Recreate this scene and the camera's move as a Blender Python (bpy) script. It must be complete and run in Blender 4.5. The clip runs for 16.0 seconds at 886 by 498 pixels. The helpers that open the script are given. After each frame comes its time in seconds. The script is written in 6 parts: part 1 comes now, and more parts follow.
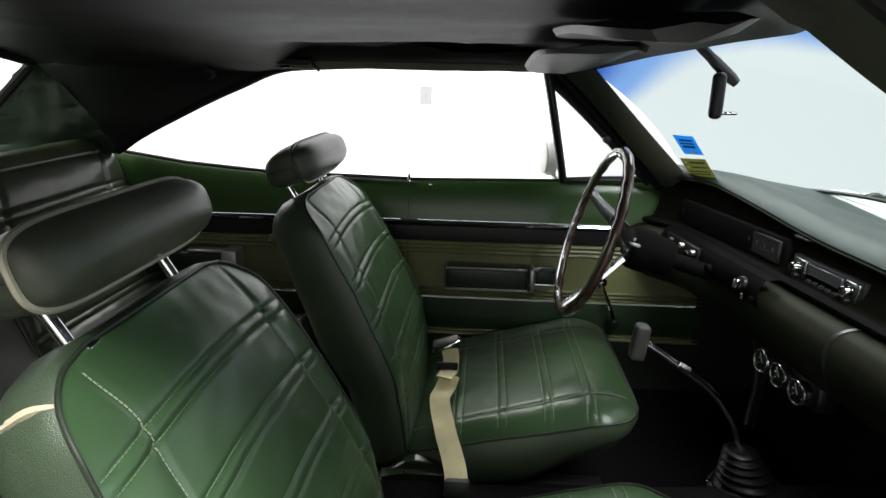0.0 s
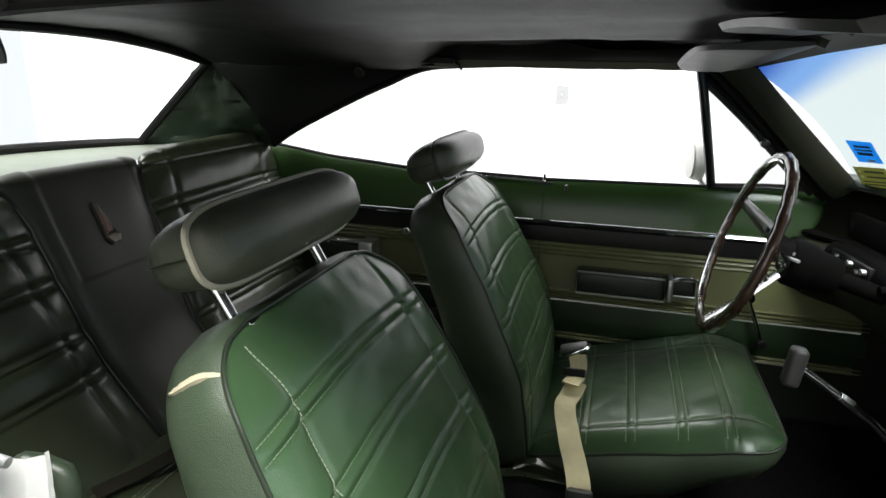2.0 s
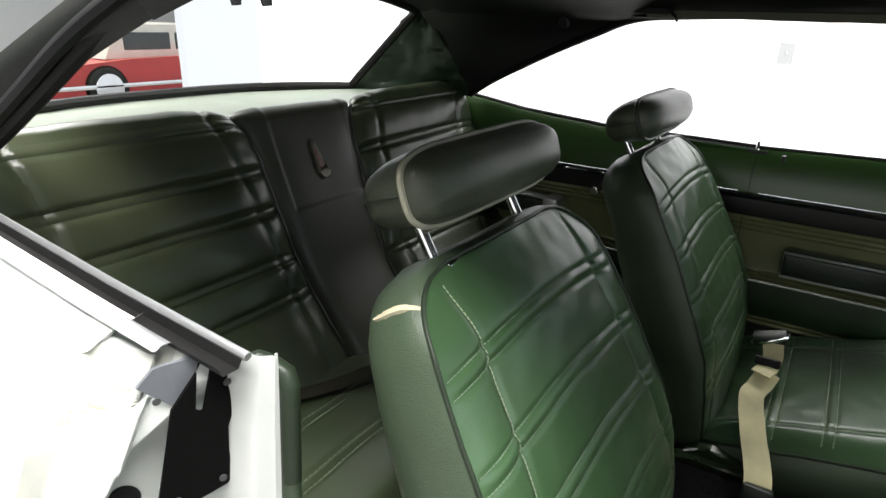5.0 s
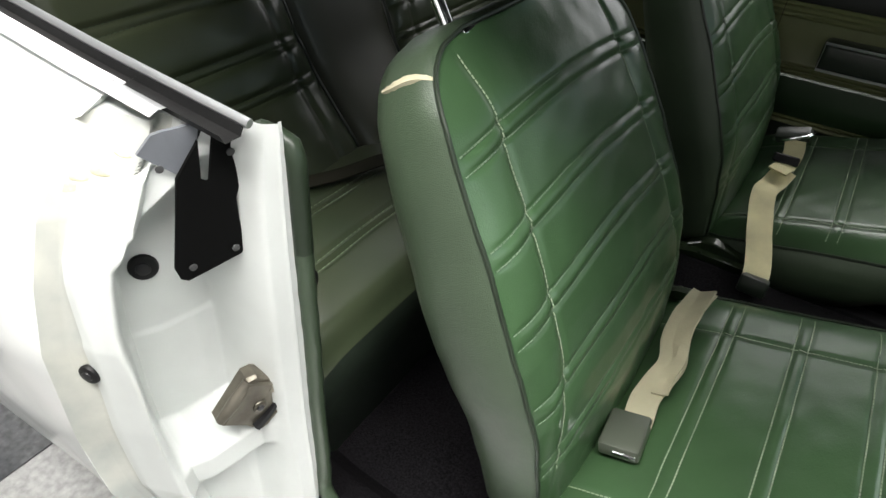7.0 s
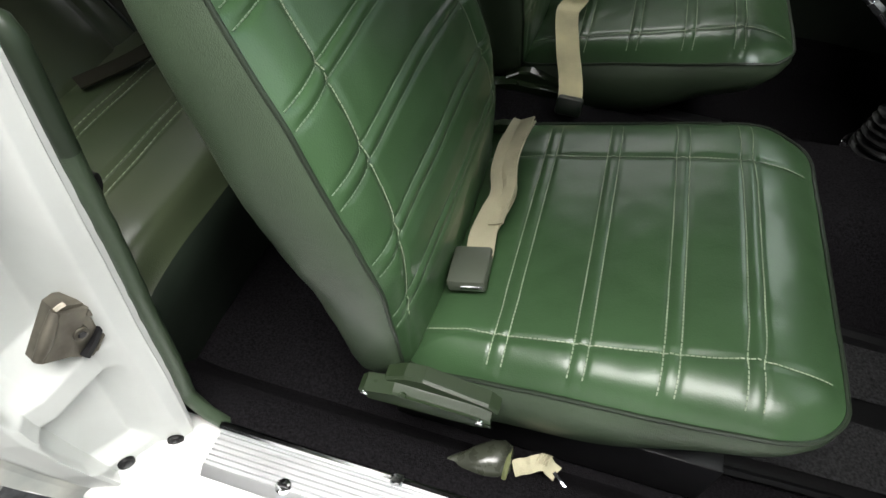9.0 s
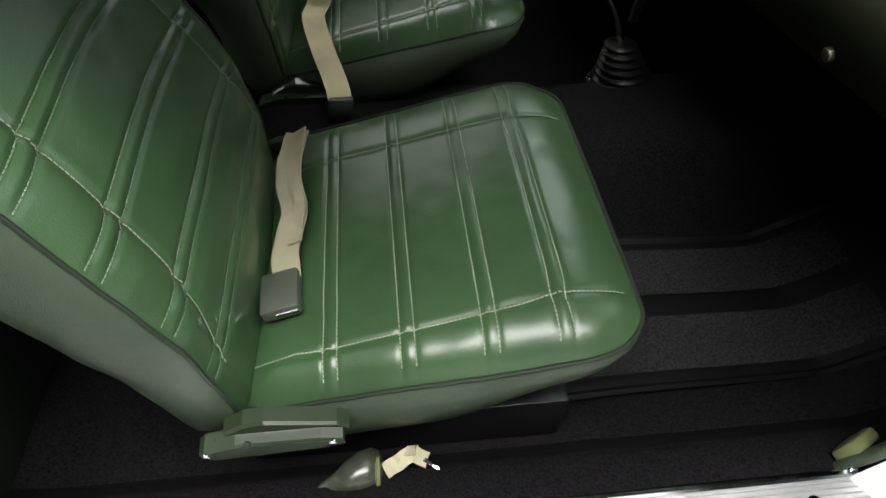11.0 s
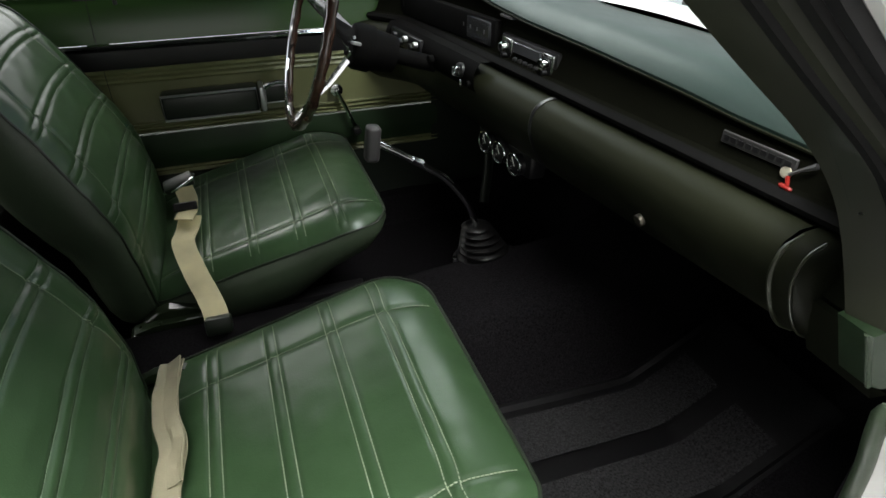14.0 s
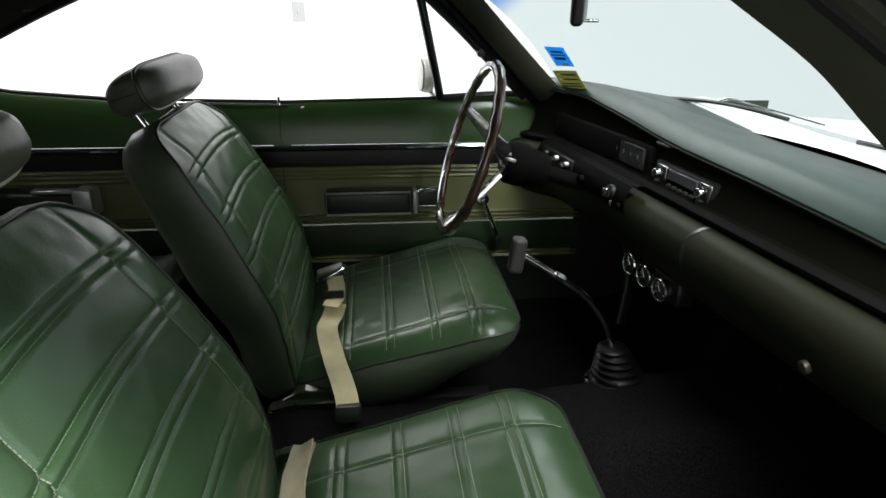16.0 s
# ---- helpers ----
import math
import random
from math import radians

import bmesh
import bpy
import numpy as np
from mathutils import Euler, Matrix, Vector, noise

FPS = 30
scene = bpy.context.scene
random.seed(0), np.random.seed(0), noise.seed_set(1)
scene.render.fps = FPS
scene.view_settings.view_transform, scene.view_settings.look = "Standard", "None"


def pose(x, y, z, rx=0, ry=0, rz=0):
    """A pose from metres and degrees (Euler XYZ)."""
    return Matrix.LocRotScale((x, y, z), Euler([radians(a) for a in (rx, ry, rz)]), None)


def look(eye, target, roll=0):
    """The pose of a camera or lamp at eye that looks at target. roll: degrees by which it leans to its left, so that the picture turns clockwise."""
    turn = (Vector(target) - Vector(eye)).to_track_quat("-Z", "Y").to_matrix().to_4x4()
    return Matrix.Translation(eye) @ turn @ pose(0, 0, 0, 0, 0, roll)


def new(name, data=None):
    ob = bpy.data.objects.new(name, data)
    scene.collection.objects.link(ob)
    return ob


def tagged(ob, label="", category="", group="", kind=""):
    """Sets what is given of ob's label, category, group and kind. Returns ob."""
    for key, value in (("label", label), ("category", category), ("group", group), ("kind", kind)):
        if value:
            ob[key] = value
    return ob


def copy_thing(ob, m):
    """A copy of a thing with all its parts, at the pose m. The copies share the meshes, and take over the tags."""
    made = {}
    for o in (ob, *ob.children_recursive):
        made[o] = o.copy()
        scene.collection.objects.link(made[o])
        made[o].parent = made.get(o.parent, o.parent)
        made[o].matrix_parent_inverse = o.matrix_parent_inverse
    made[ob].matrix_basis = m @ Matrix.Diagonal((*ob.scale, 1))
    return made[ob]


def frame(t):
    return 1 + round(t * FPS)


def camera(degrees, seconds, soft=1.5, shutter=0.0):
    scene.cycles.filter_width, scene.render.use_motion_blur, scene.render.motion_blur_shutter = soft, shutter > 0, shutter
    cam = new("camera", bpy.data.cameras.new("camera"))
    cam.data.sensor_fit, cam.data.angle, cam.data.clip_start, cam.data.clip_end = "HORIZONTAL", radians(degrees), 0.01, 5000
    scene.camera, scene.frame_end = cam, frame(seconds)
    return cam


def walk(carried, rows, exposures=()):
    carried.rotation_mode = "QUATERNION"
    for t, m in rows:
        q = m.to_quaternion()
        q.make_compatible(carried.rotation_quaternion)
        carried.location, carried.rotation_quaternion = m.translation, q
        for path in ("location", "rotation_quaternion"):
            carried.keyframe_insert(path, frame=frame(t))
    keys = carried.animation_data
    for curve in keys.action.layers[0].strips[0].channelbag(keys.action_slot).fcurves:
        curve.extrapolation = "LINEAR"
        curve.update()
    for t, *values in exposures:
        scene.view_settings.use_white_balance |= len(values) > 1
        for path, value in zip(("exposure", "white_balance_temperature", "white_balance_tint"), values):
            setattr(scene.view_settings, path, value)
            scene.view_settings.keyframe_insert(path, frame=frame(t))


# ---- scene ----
# x: towards the car's nose, y: towards the driver's door, z: up from the showroom floor
cam = camera(72.0, 16.0)
PATH = [
    (0, (-0.049, -0.826, 1.27), (-0.173, 1.092, 0.718), 1.1),
    (0.5, (-0.054, -0.824, 1.27), (-0.285, 1.083, 0.715), 1.1),
    (1, (-0.06, -0.824, 1.269), (-0.388, 1.069, 0.712), 1.1),
    (1.5, (-0.066, -0.824, 1.268), (-0.497, 1.048, 0.709), 1.1),
    (2, (-0.071, -0.824, 1.267), (-0.591, 1.024, 0.706), 1.1),
    (2.5, (-0.076, -0.825, 1.267), (-0.684, 0.994, 0.703), 1.0),
    (3, (-0.081, -0.827, 1.267), (-0.778, 0.958, 0.692), 1.0),
    (3.5, (-0.086, -0.828, 1.266), (-0.87, 0.912, 0.668), 1.0),
    (5.8, (-0.105, -0.837, 1.252), (-1.155, 0.618, 0.368), 1.5),
    (6, (-0.107, -0.836, 1.247), (-1.134, 0.587, 0.286), 1.6),
    (6.5, (-0.111, -0.831, 1.234), (-1.056, 0.521, 0.103), 2.3),
    (7, (-0.107, -0.825, 1.222), (-0.943, 0.484, -0.038), 2.9),
    (7.5, (-0.101, -0.819, 1.209), (-0.801, 0.459, -0.161), 3.4),
    (8, (-0.091, -0.814, 1.202), (-0.654, 0.441, -0.25), 3.6),
    (8.5, (-0.081, -0.809, 1.195), (-0.512, 0.445, -0.303), 3.9),
    (9, (-0.068, -0.804, 1.191), (-0.369, 0.451, -0.336), 3.9),
    (11.5, (0.006, -0.796, 1.196), (0.302, 0.509, -0.29), 2.1),
    (12, (0.019, -0.799, 1.206), (0.425, 0.544, -0.22), 1.4),
    (12.5, (0.027, -0.799, 1.219), (0.532, 0.596, -0.122), 1.1),
    (13, (0.032, -0.802, 1.227), (0.597, 0.648, -0.029), 0.7),
    (13.5, (0.03, -0.803, 1.236), (0.618, 0.714, 0.072), 0.4),
    (14, (0.028, -0.803, 1.245), (0.586, 0.785, 0.164), 0.1),
    (14.5, (0.019, -0.802, 1.249), (0.526, 0.86, 0.26), 0.3),
    (15, (0.007, -0.802, 1.254), (0.436, 0.928, 0.347), 0.4),
    (15.5, (-0.004, -0.801, 1.259), (0.319, 0.982, 0.412), 0.6),
    (16, (-0.011, -0.801, 1.259), (0.203, 1.028, 0.479), 0.7),
]
walk(cam, [(t, look(eye, target, roll)) for t, eye, target, roll in PATH],
     [(0, 0.0), (3.5, 0.10), (6, 0.08), (8, -0.10), (9, -0.15), (11.5, -0.25), (13, -0.08), (14.5, 0.0), (16, 0.0)])

# ---- light: a white photo studio with ceiling softboxes and added fill lamps ----
world = bpy.data.worlds.new("studio_air")
world.use_nodes = True
world.node_tree.nodes["Background"].inputs[0].default_value = (0.95, 0.98, 1.0, 1)
world.node_tree.nodes["Background"].inputs[1].default_value = 0.025
scene.world = world


def softbox(name, eye, target, sx, sy, watts, colour=(1.0, 0.98, 0.95)):
    lamp = bpy.data.lights.new(name, "AREA")
    lamp.shape, lamp.size, lamp.size_y, lamp.energy, lamp.color = "RECTANGLE", sx, sy, watts, colour
    ob = new(name, lamp)
    ob.matrix_world = look(eye, target)
    return ob


softbox("ceiling_softbox", (0.12, -1.16, 3.1), (0.05, -0.70, 0.6), 2.6, 0.90, 205)
# added fill, no lamp known here; stands for the studio's bright near side
softbox("side_softbox", (0.1, -3.4, 1.55), (-0.1, 0.0, 0.90), 3.0, 1.2, 20)
softbox("ceiling_softbox", (0.2, 2.7, 3.3), (0.1, 1.0, 0.8), 4.0, 1.0, 75)
# front and rear ones are added fill for hood, seats, bench and shelf
softbox("ceiling_softbox", (3.4, 0.2, 3.2), (1.2, 0.2, 0.8), 1.2, 3.0, 46)
softbox("ceiling_softbox", (-2.7, 0.3, 3.3), (-1.5, 0.2, 1.0), 1.2, 3.0, 140)
# added fill that brightens the hall; no source is seen there
softbox("hall_lamp", (-8.5, 3.0, 5.0), (-9.5, 4.5, 0.5), 2.0, 2.0, 420)

# ---- materials ----
def mat(name, colour, rough=0.5, metal=0.0, coat=0.0, bump=0.0, bump_scale=200.0, vary=0.15, vary_scale=6.0, spec=0.5, kind="NOISE",
        rough_vary=0.05, tint=None, wrinkle=0.0, wrinkle_scale=45.0):
    """Two scales of variation: broad wear in colour and gloss, fine grain in the relief."""
    m = bpy.data.materials.new(name)
    m.use_nodes = True
    nt = m.node_tree
    b = nt.nodes["Principled BSDF"]
    b.inputs["Metallic"].default_value = metal
    b.inputs["Coat Weight"].default_value = coat
    b.inputs["Coat Roughness"].default_value = 0.20
    b.inputs["Specular IOR Level"].default_value = spec
    tc = nt.nodes.new("ShaderNodeTexCoord")
    n1 = nt.nodes.new("ShaderNodeTexNoise")
    n1.inputs["Scale"].default_value = vary_scale
    n1.inputs["Detail"].default_value = 6
    nt.links.new(tc.outputs["Object"], n1.inputs["Vector"])
    ramp = nt.nodes.new("ShaderNodeValToRGB")
    lo = [c * (1 - vary) for c in colour]
    hi = [min(1, c * (1 + vary)) for c in (tint or colour)]
    ramp.color_ramp.elements[0].position, ramp.color_ramp.elements[1].position = 0.3, 0.7
    ramp.color_ramp.elements[0].color = (*lo, 1)
    ramp.color_ramp.elements[1].color = (*hi, 1)
    nt.links.new(n1.outputs["Fac"], ramp.inputs["Fac"])
    nt.links.new(ramp.outputs["Color"], b.inputs["Base Color"])
    mr = nt.nodes.new("ShaderNodeMapRange")
    mr.inputs["To Min"].default_value = max(0.02, rough - rough_vary)
    mr.inputs["To Max"].default_value = min(1, rough + rough_vary)
    n3 = nt.nodes.new("ShaderNodeTexNoise")
    n3.inputs["Scale"].default_value = vary_scale * 3.1
    n3.inputs["Detail"].default_value = 3
    nt.links.new(tc.outputs["Object"], n3.inputs["Vector"])
    nt.links.new(n3.outputs["Fac"], mr.inputs["Value"])
    nt.links.new(mr.outputs["Result"], b.inputs["Roughness"])
    if bump > 0:
        if kind == "VORONOI":
            n2 = nt.nodes.new("ShaderNodeTexVoronoi")
            n2.inputs["Scale"].default_value = bump_scale
            out = n2.outputs["Distance"]
        else:
            n2 = nt.nodes.new("ShaderNodeTexNoise")
            n2.inputs["Scale"].default_value = bump_scale
            n2.inputs["Detail"].default_value = 4
            out = n2.outputs["Fac"]
        nt.links.new(tc.outputs["Object"], n2.inputs["Vector"])
        bp = nt.nodes.new("ShaderNodeBump")
        bp.inputs["Strength"].default_value = bump
        bp.inputs["Distance"].default_value = 0.002
        nt.links.new(out, bp.inputs["Height"])
        if wrinkle > 0:
            n4 = nt.nodes.new("ShaderNodeTexNoise")
            n4.inputs["Scale"].default_value = wrinkle_scale
            n4.inputs["Detail"].default_value = 3
            n4.inputs["Distortion"].default_value = 0.8
            nt.links.new(tc.outputs["Object"], n4.inputs["Vector"])
            soft = nt.nodes.new("ShaderNodeBump")
            soft.inputs["Strength"].default_value = wrinkle
            soft.inputs["Distance"].default_value = 0.004
            nt.links.new(n4.outputs["Fac"], soft.inputs["Height"])
            nt.links.new(soft.outputs["Normal"], bp.inputs["Normal"])
        nt.links.new(bp.outputs["Normal"], b.inputs["Normal"])
    return m


VINYL = mat("green_vinyl", (0.042, 0.087, 0.037), 0.32, coat=0.26, spec=0.42, wrinkle=0.08, bump=0.09, bump_scale=520, kind="VORONOI", vary=0.20, vary_scale=5, rough_vary=0.05)
VINYL_SIDE = mat("green_grained_vinyl", (0.051, 0.075, 0.045), 0.35, coat=0.14, spec=0.48, wrinkle=0.16, bump=0.24, bump_scale=760, kind="VORONOI", vary=0.2, vary_scale=7, rough_vary=0.06)
# lighter and greyer than the grained side vinyl
VINYL_PALE = mat("pale_grey_green_vinyl", (0.078, 0.088, 0.062), 0.38, coat=0.12, spec=0.45, wrinkle=0.16, bump=0.2, bump_scale=760, kind="VORONOI", vary=0.25, vary_scale=7, rough_vary=0.06)
DOOR_VINYL = mat("dark_green_door_vinyl", (0.020, 0.042, 0.018), 0.38, coat=0.1, bump=0.1, bump_scale=700, kind="VORONOI")
# darker, warmer copy of the seat vinyl; the bench's shade is put into it
BENCH_VINYL_SHADED = mat("shaded_green_bench_vinyl", (0.040, 0.059, 0.029), 0.33, coat=0.25, bump=0.09, bump_scale=520, kind="VORONOI", vary=0.25, vary_scale=4, rough_vary=0.05, tint=(0.046, 0.053, 0.029))
MATT_BLACK = mat("matt_black_paint", (0.004, 0.004, 0.004), 0.7, spec=0.06, vary=0.2)
VINYL_OLIVE = mat("olive_vinyl", (0.135, 0.150, 0.066), 0.42, bump=0.08, bump_scale=700, kind="VORONOI", vary=0.15)
VINYL_DARK = mat("dark_green_vinyl", (0.014, 0.020, 0.014), 0.36, bump=0.12, bump_scale=700, kind="VORONOI", vary=0.2)
PAINT_GREEN = mat("green_door_paint", (0.030, 0.070, 0.019), 0.26, coat=0.22, spec=0.3, vary=0.05, vary_scale=2, rough_vary=0.02)
DASH_GREEN = mat("dark_green_dash_paint", (0.0130, 0.0150, 0.0082), 0.46, spec=0.13, bump=0.06, bump_scale=400, vary=0.12)
DASH_PAD = mat("dark_teal_dash_vinyl", (0.012, 0.025, 0.021), 0.36, bump=0.10, bump_scale=800, kind="VORONOI", vary=0.12)
HINGE_PAINT = mat("olive_hinge_paint", (0.019, 0.031, 0.014), 0.30, coat=0.3, vary=0.2)
PILLAR_PAINT = mat("dark_olive_pillar_paint", (0.028, 0.031, 0.020), 0.50, spec=0.3, bump=0.05, bump_scale=700, vary=0.12)
PIPING = mat("black_green_piping", (0.018, 0.028, 0.016), 0.42, vary=0.2)
PALE_PIPING = mat("pale_vinyl_piping", (0.36, 0.35, 0.27), 0.5, vary=0.12)
THREAD = mat("pale_thread", (0.26, 0.32, 0.22), 0.75, vary=0.25, vary_scale=30)
THREAD_DULL = mat("grey_green_thread", (0.13, 0.19, 0.12), 0.75, vary=0.25, vary_scale=30)
FOAM = mat("yellowed_foam", (0.50, 0.46, 0.32), 0.9, bump=0.5, bump_scale=180)
FOAM_STAIN = mat("yellowed_sealer", (0.62, 0.58, 0.40), 0.6, vary=0.3, vary_scale=60)
HEADLINER = mat("black_headliner", (0.012, 0.0135, 0.012), 0.52, bump=0.3, bump_scale=500, kind="VORONOI", vary=0.25, spec=0.35)
CARPET = mat("black_carpet", (0.0088, 0.0082, 0.0092), 0.95, bump=1.0, bump_scale=420, vary=0.7, vary_scale=260, spec=0.04)
RUBBER = mat("black_rubber", (0.008, 0.008, 0.008), 0.5, bump=0.1, bump_scale=120, vary=0.25, spec=0.25)
MAT_PILE = mat("charcoal_mat_pile", (0.023, 0.023, 0.024), 0.95, bump=1.0, bump_scale=340, vary=0.6, vary_scale=230, spec=0.1)
PLASTIC = mat("black_plastic", (0.008, 0.008, 0.009), 0.35, vary=0.2, bump=0.05, bump_scale=300)
CHROME = mat("chrome", (0.78, 0.79, 0.80), 0.12, metal=1.0, vary=0.06, rough_vary=0.06, vary_scale=20)
DULL_METAL = mat("dull_zinc_metal", (0.17, 0.155, 0.125), 0.42, metal=0.75, vary=0.4, vary_scale=25, bump=0.3, bump_scale=90)
SILL_METAL = mat("worn_bright_sill_metal", (0.68, 0.69, 0.70), 0.40, metal=0.92, vary=0.04, vary_scale=18, rough_vary=0.03)
ALUMINIUM = mat("brushed_aluminium", (0.70, 0.71, 0.72), 0.24, metal=1.0, vary=0.06, vary_scale=40)
WHITE_PAINT = mat("white_car_paint", (0.80, 0.81, 0.79), 0.22, coat=0.5, vary=0.03)
JAMB_PAINT = mat("white_jamb_paint", (0.60, 0.62, 0.60), 0.30, coat=0.35, vary=0.06, vary_scale=9)
WEBBING = mat("tan_seat_belt_webbing", (0.44, 0.41, 0.28), 0.8, bump=0.7, bump_scale=600, vary=0.18, vary_scale=12)
WOOD = mat("brown_simulated_wood", (0.055, 0.030, 0.021), 0.25, coat=0.7, vary=0.4, vary_scale=40)
GREY_GRIP = mat("grey_grip_plastic", (0.055, 0.055, 0.056), 0.4, vary=0.2, vary_scale=20)
STUDIO_WHITE = mat("studio_wall_paint", (0.82, 0.84, 0.85), 0.8, vary=0.02, vary_scale=1.0)
TILE_DARK = mat("dark_speckled_tile", (0.055, 0.058, 0.062), 0.35, vary=0.5, vary_scale=70)
TILE_PALE = mat("pale_speckled_tile", (0.34, 0.34, 0.33), 0.35, vary=0.25, vary_scale=60)
PAPER = mat("white_print", (0.75, 0.76, 0.74), 0.6, vary=0.05)
DARK_PRINT = mat("dark_print", (0.03, 0.05, 0.08), 0.6, vary=0.05)
RED_PAINT = mat("red_car_paint", (0.55, 0.02, 0.02), 0.3, coat=0.5, vary=0.1)
CREAM_PAINT = mat("cream_car_paint", (0.76, 0.74, 0.66), 0.35, coat=0.3, vary=0.06)
STRIPE_BLACK = mat("satin_black_hood_paint", (0.03, 0.032, 0.034), 0.4, vary=0.2)
GREY_PLATE = mat("grey_shield_plastic", (0.17, 0.18, 0.20), 0.38, vary=0.2, vary_scale=9)


def glow(name, colour, strength, paint=0.25):
    m = bpy.data.materials.new(name)
    m.use_nodes = True
    b = m.node_tree.nodes["Principled BSDF"]
    b.inputs["Base Color"].default_value = (*[paint * c for c in colour], 1)
    b.inputs["Emission Color"].default_value = (*colour, 1)
    b.inputs["Emission Strength"].default_value = strength
    b.inputs["Roughness"].default_value = 0.9
    return m


def backlit(name, colour):
    """Printed paper that lets daylight through."""
    m = bpy.data.materials.new(name)
    m.use_nodes = True
    nt = m.node_tree
    a, b = nt.nodes["Principled BSDF"], nt.nodes.new("ShaderNodeBsdfTranslucent")
    a.inputs["Base Color"].default_value = b.inputs[0].default_value = (*colour, 1)
    a.inputs["Roughness"].default_value = 0.6
    mix = nt.nodes.new("ShaderNodeMixShader")
    mix.inputs[0].default_value = 0.6
    nt.links.new(a.outputs[0], mix.inputs[1])
    nt.links.new(b.outputs[0], mix.inputs[2])
    nt.links.new(mix.outputs[0], nt.nodes["Material Output"].inputs[0])
    return m


BLUE_STICKER = backlit("blue_sticker", (0.12, 0.55, 1.0))
OLIVE_STICKER = backlit("olive_sticker", (0.42, 0.43, 0.19))
# the backdrop walls glow themselves; emission stands in for lamplight on them
GLOW_WALL = glow("glowing_studio_wall", (0.985, 0.99, 1.0), 1.7, 0.05)
pool = GLOW_WALL.node_tree  # glow imitating a pool of light beside the car, fading towards the hall's front
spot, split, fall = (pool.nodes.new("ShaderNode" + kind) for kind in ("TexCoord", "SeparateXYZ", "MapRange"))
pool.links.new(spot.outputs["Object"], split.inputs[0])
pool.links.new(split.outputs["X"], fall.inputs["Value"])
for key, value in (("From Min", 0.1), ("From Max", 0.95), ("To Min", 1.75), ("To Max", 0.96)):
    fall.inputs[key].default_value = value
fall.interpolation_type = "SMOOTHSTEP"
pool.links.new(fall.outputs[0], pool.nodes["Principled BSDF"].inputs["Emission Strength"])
GLOW_WALL_REAR = glow("glowing_rear_panel", (0.93, 0.96, 1.0), 0.93, 0.05)
GLOW_WALL_COOL = glow("glowing_cool_studio_wall", (0.74, 0.86, 0.87), 0.80, 0.03)


def glass(name, tint=(0.93, 0.96, 0.95), band=None):
    """Thin pane: mostly clear, with a grazing gloss; band: height range over which a blue shade fades in."""
    m = bpy.data.materials.new(name)
    m.use_nodes = True
    nt = m.node_tree
    nt.nodes.remove(nt.nodes["Principled BSDF"])
    out = nt.nodes["Material Output"]
    tr = nt.nodes.new("ShaderNodeBsdfTransparent")
    gl = nt.nodes.new("ShaderNodeBsdfGlossy")
    gl.inputs["Roughness"].default_value = 0.02
    lw = nt.nodes.new("ShaderNodeLayerWeight")
    lw.inputs["Blend"].default_value = 0.12
    fr = nt.nodes.new("ShaderNodeMath")
    fr.operation = "MULTIPLY"
    fr.inputs[1].default_value = 0.12
    nt.links.new(lw.outputs["Facing"], fr.inputs[0])
    mix = nt.nodes.new("ShaderNodeMixShader")
    nt.links.new(fr.outputs[0], mix.inputs[0])
    nt.links.new(tr.outputs[0], mix.inputs[1])
    nt.links.new(gl.outputs[0], mix.inputs[2])
    nt.links.new(mix.outputs[0], out.inputs[0])
    tr.inputs[0].default_value = (*tint, 1)
    if band:
        tc = nt.nodes.new("ShaderNodeTexCoord")
        sp = nt.nodes.new("ShaderNodeSeparateXYZ")
        nt.links.new(tc.outputs["Object"], sp.inputs[0])
        mr = nt.nodes.new("ShaderNodeMapRange")
        mr.inputs["From Min"].default_value, mr.inputs["From Max"].default_value = band
        off = nt.nodes.new("ShaderNodeMath")
        off.operation, off.inputs[1].default_value = "SUBTRACT", 0.185
        nt.links.new(sp.outputs["Y"], off.inputs[0])
        sq = nt.nodes.new("ShaderNodeMath")
        sq.operation = "MULTIPLY"
        nt.links.new(off.outputs[0], sq.inputs[0])
        nt.links.new(off.outputs[0], sq.inputs[1])
        arc = nt.nodes.new("ShaderNodeMath")
        arc.operation, arc.inputs[1].default_value = "MULTIPLY_ADD", 0.27
        nt.links.new(sq.outputs[0], arc.inputs[0])
        nt.links.new(sp.outputs["Z"], arc.inputs[2])
        nt.links.new(arc.outputs[0], mr.inputs["Value"])
        rp = nt.nodes.new("ShaderNodeValToRGB")
        rp.color_ramp.interpolation = "EASE"
        rp.color_ramp.elements[0].color = (*tint, 1)
        rp.color_ramp.elements[1].color = (0.02, 0.08, 0.42, 1)
        mid = rp.color_ramp.elements.new(0.45)
        mid.color = (0.22, 0.42, 0.80, 1)
        nt.links.new(mr.outputs[0], rp.inputs[0])
        nt.links.new(rp.outputs[0], tr.inputs[0])
    return m


# ---- mesh helpers ----
def thing(name, label, category, at=(0, 0, 0), group="", kind=""):
    ob = new(name)
    ob.location = at
    ob.empty_display_size = 0.05
    return tagged(ob, label, category, group, kind)


def finish(bm, name, material, smooth=True):
    bmesh.ops.recalc_face_normals(bm, faces=bm.faces)
    me = bpy.data.meshes.new(name)
    bm.to_mesh(me)
    bm.free()
    if smooth:
        me.polygons.foreach_set("use_smooth", [True] * len(me.polygons))
        me.set_sharp_from_angle(angle=radians(38))
    for m in material if isinstance(material, (list, tuple)) else (material,):
        me.materials.append(m)
    return me


def part(name, bm, material, parent, label="", smooth=True, kind=""):
    ob = new(name, finish(bm, name, material, smooth))
    ob.parent = parent
    return tagged(ob, label, kind=kind)


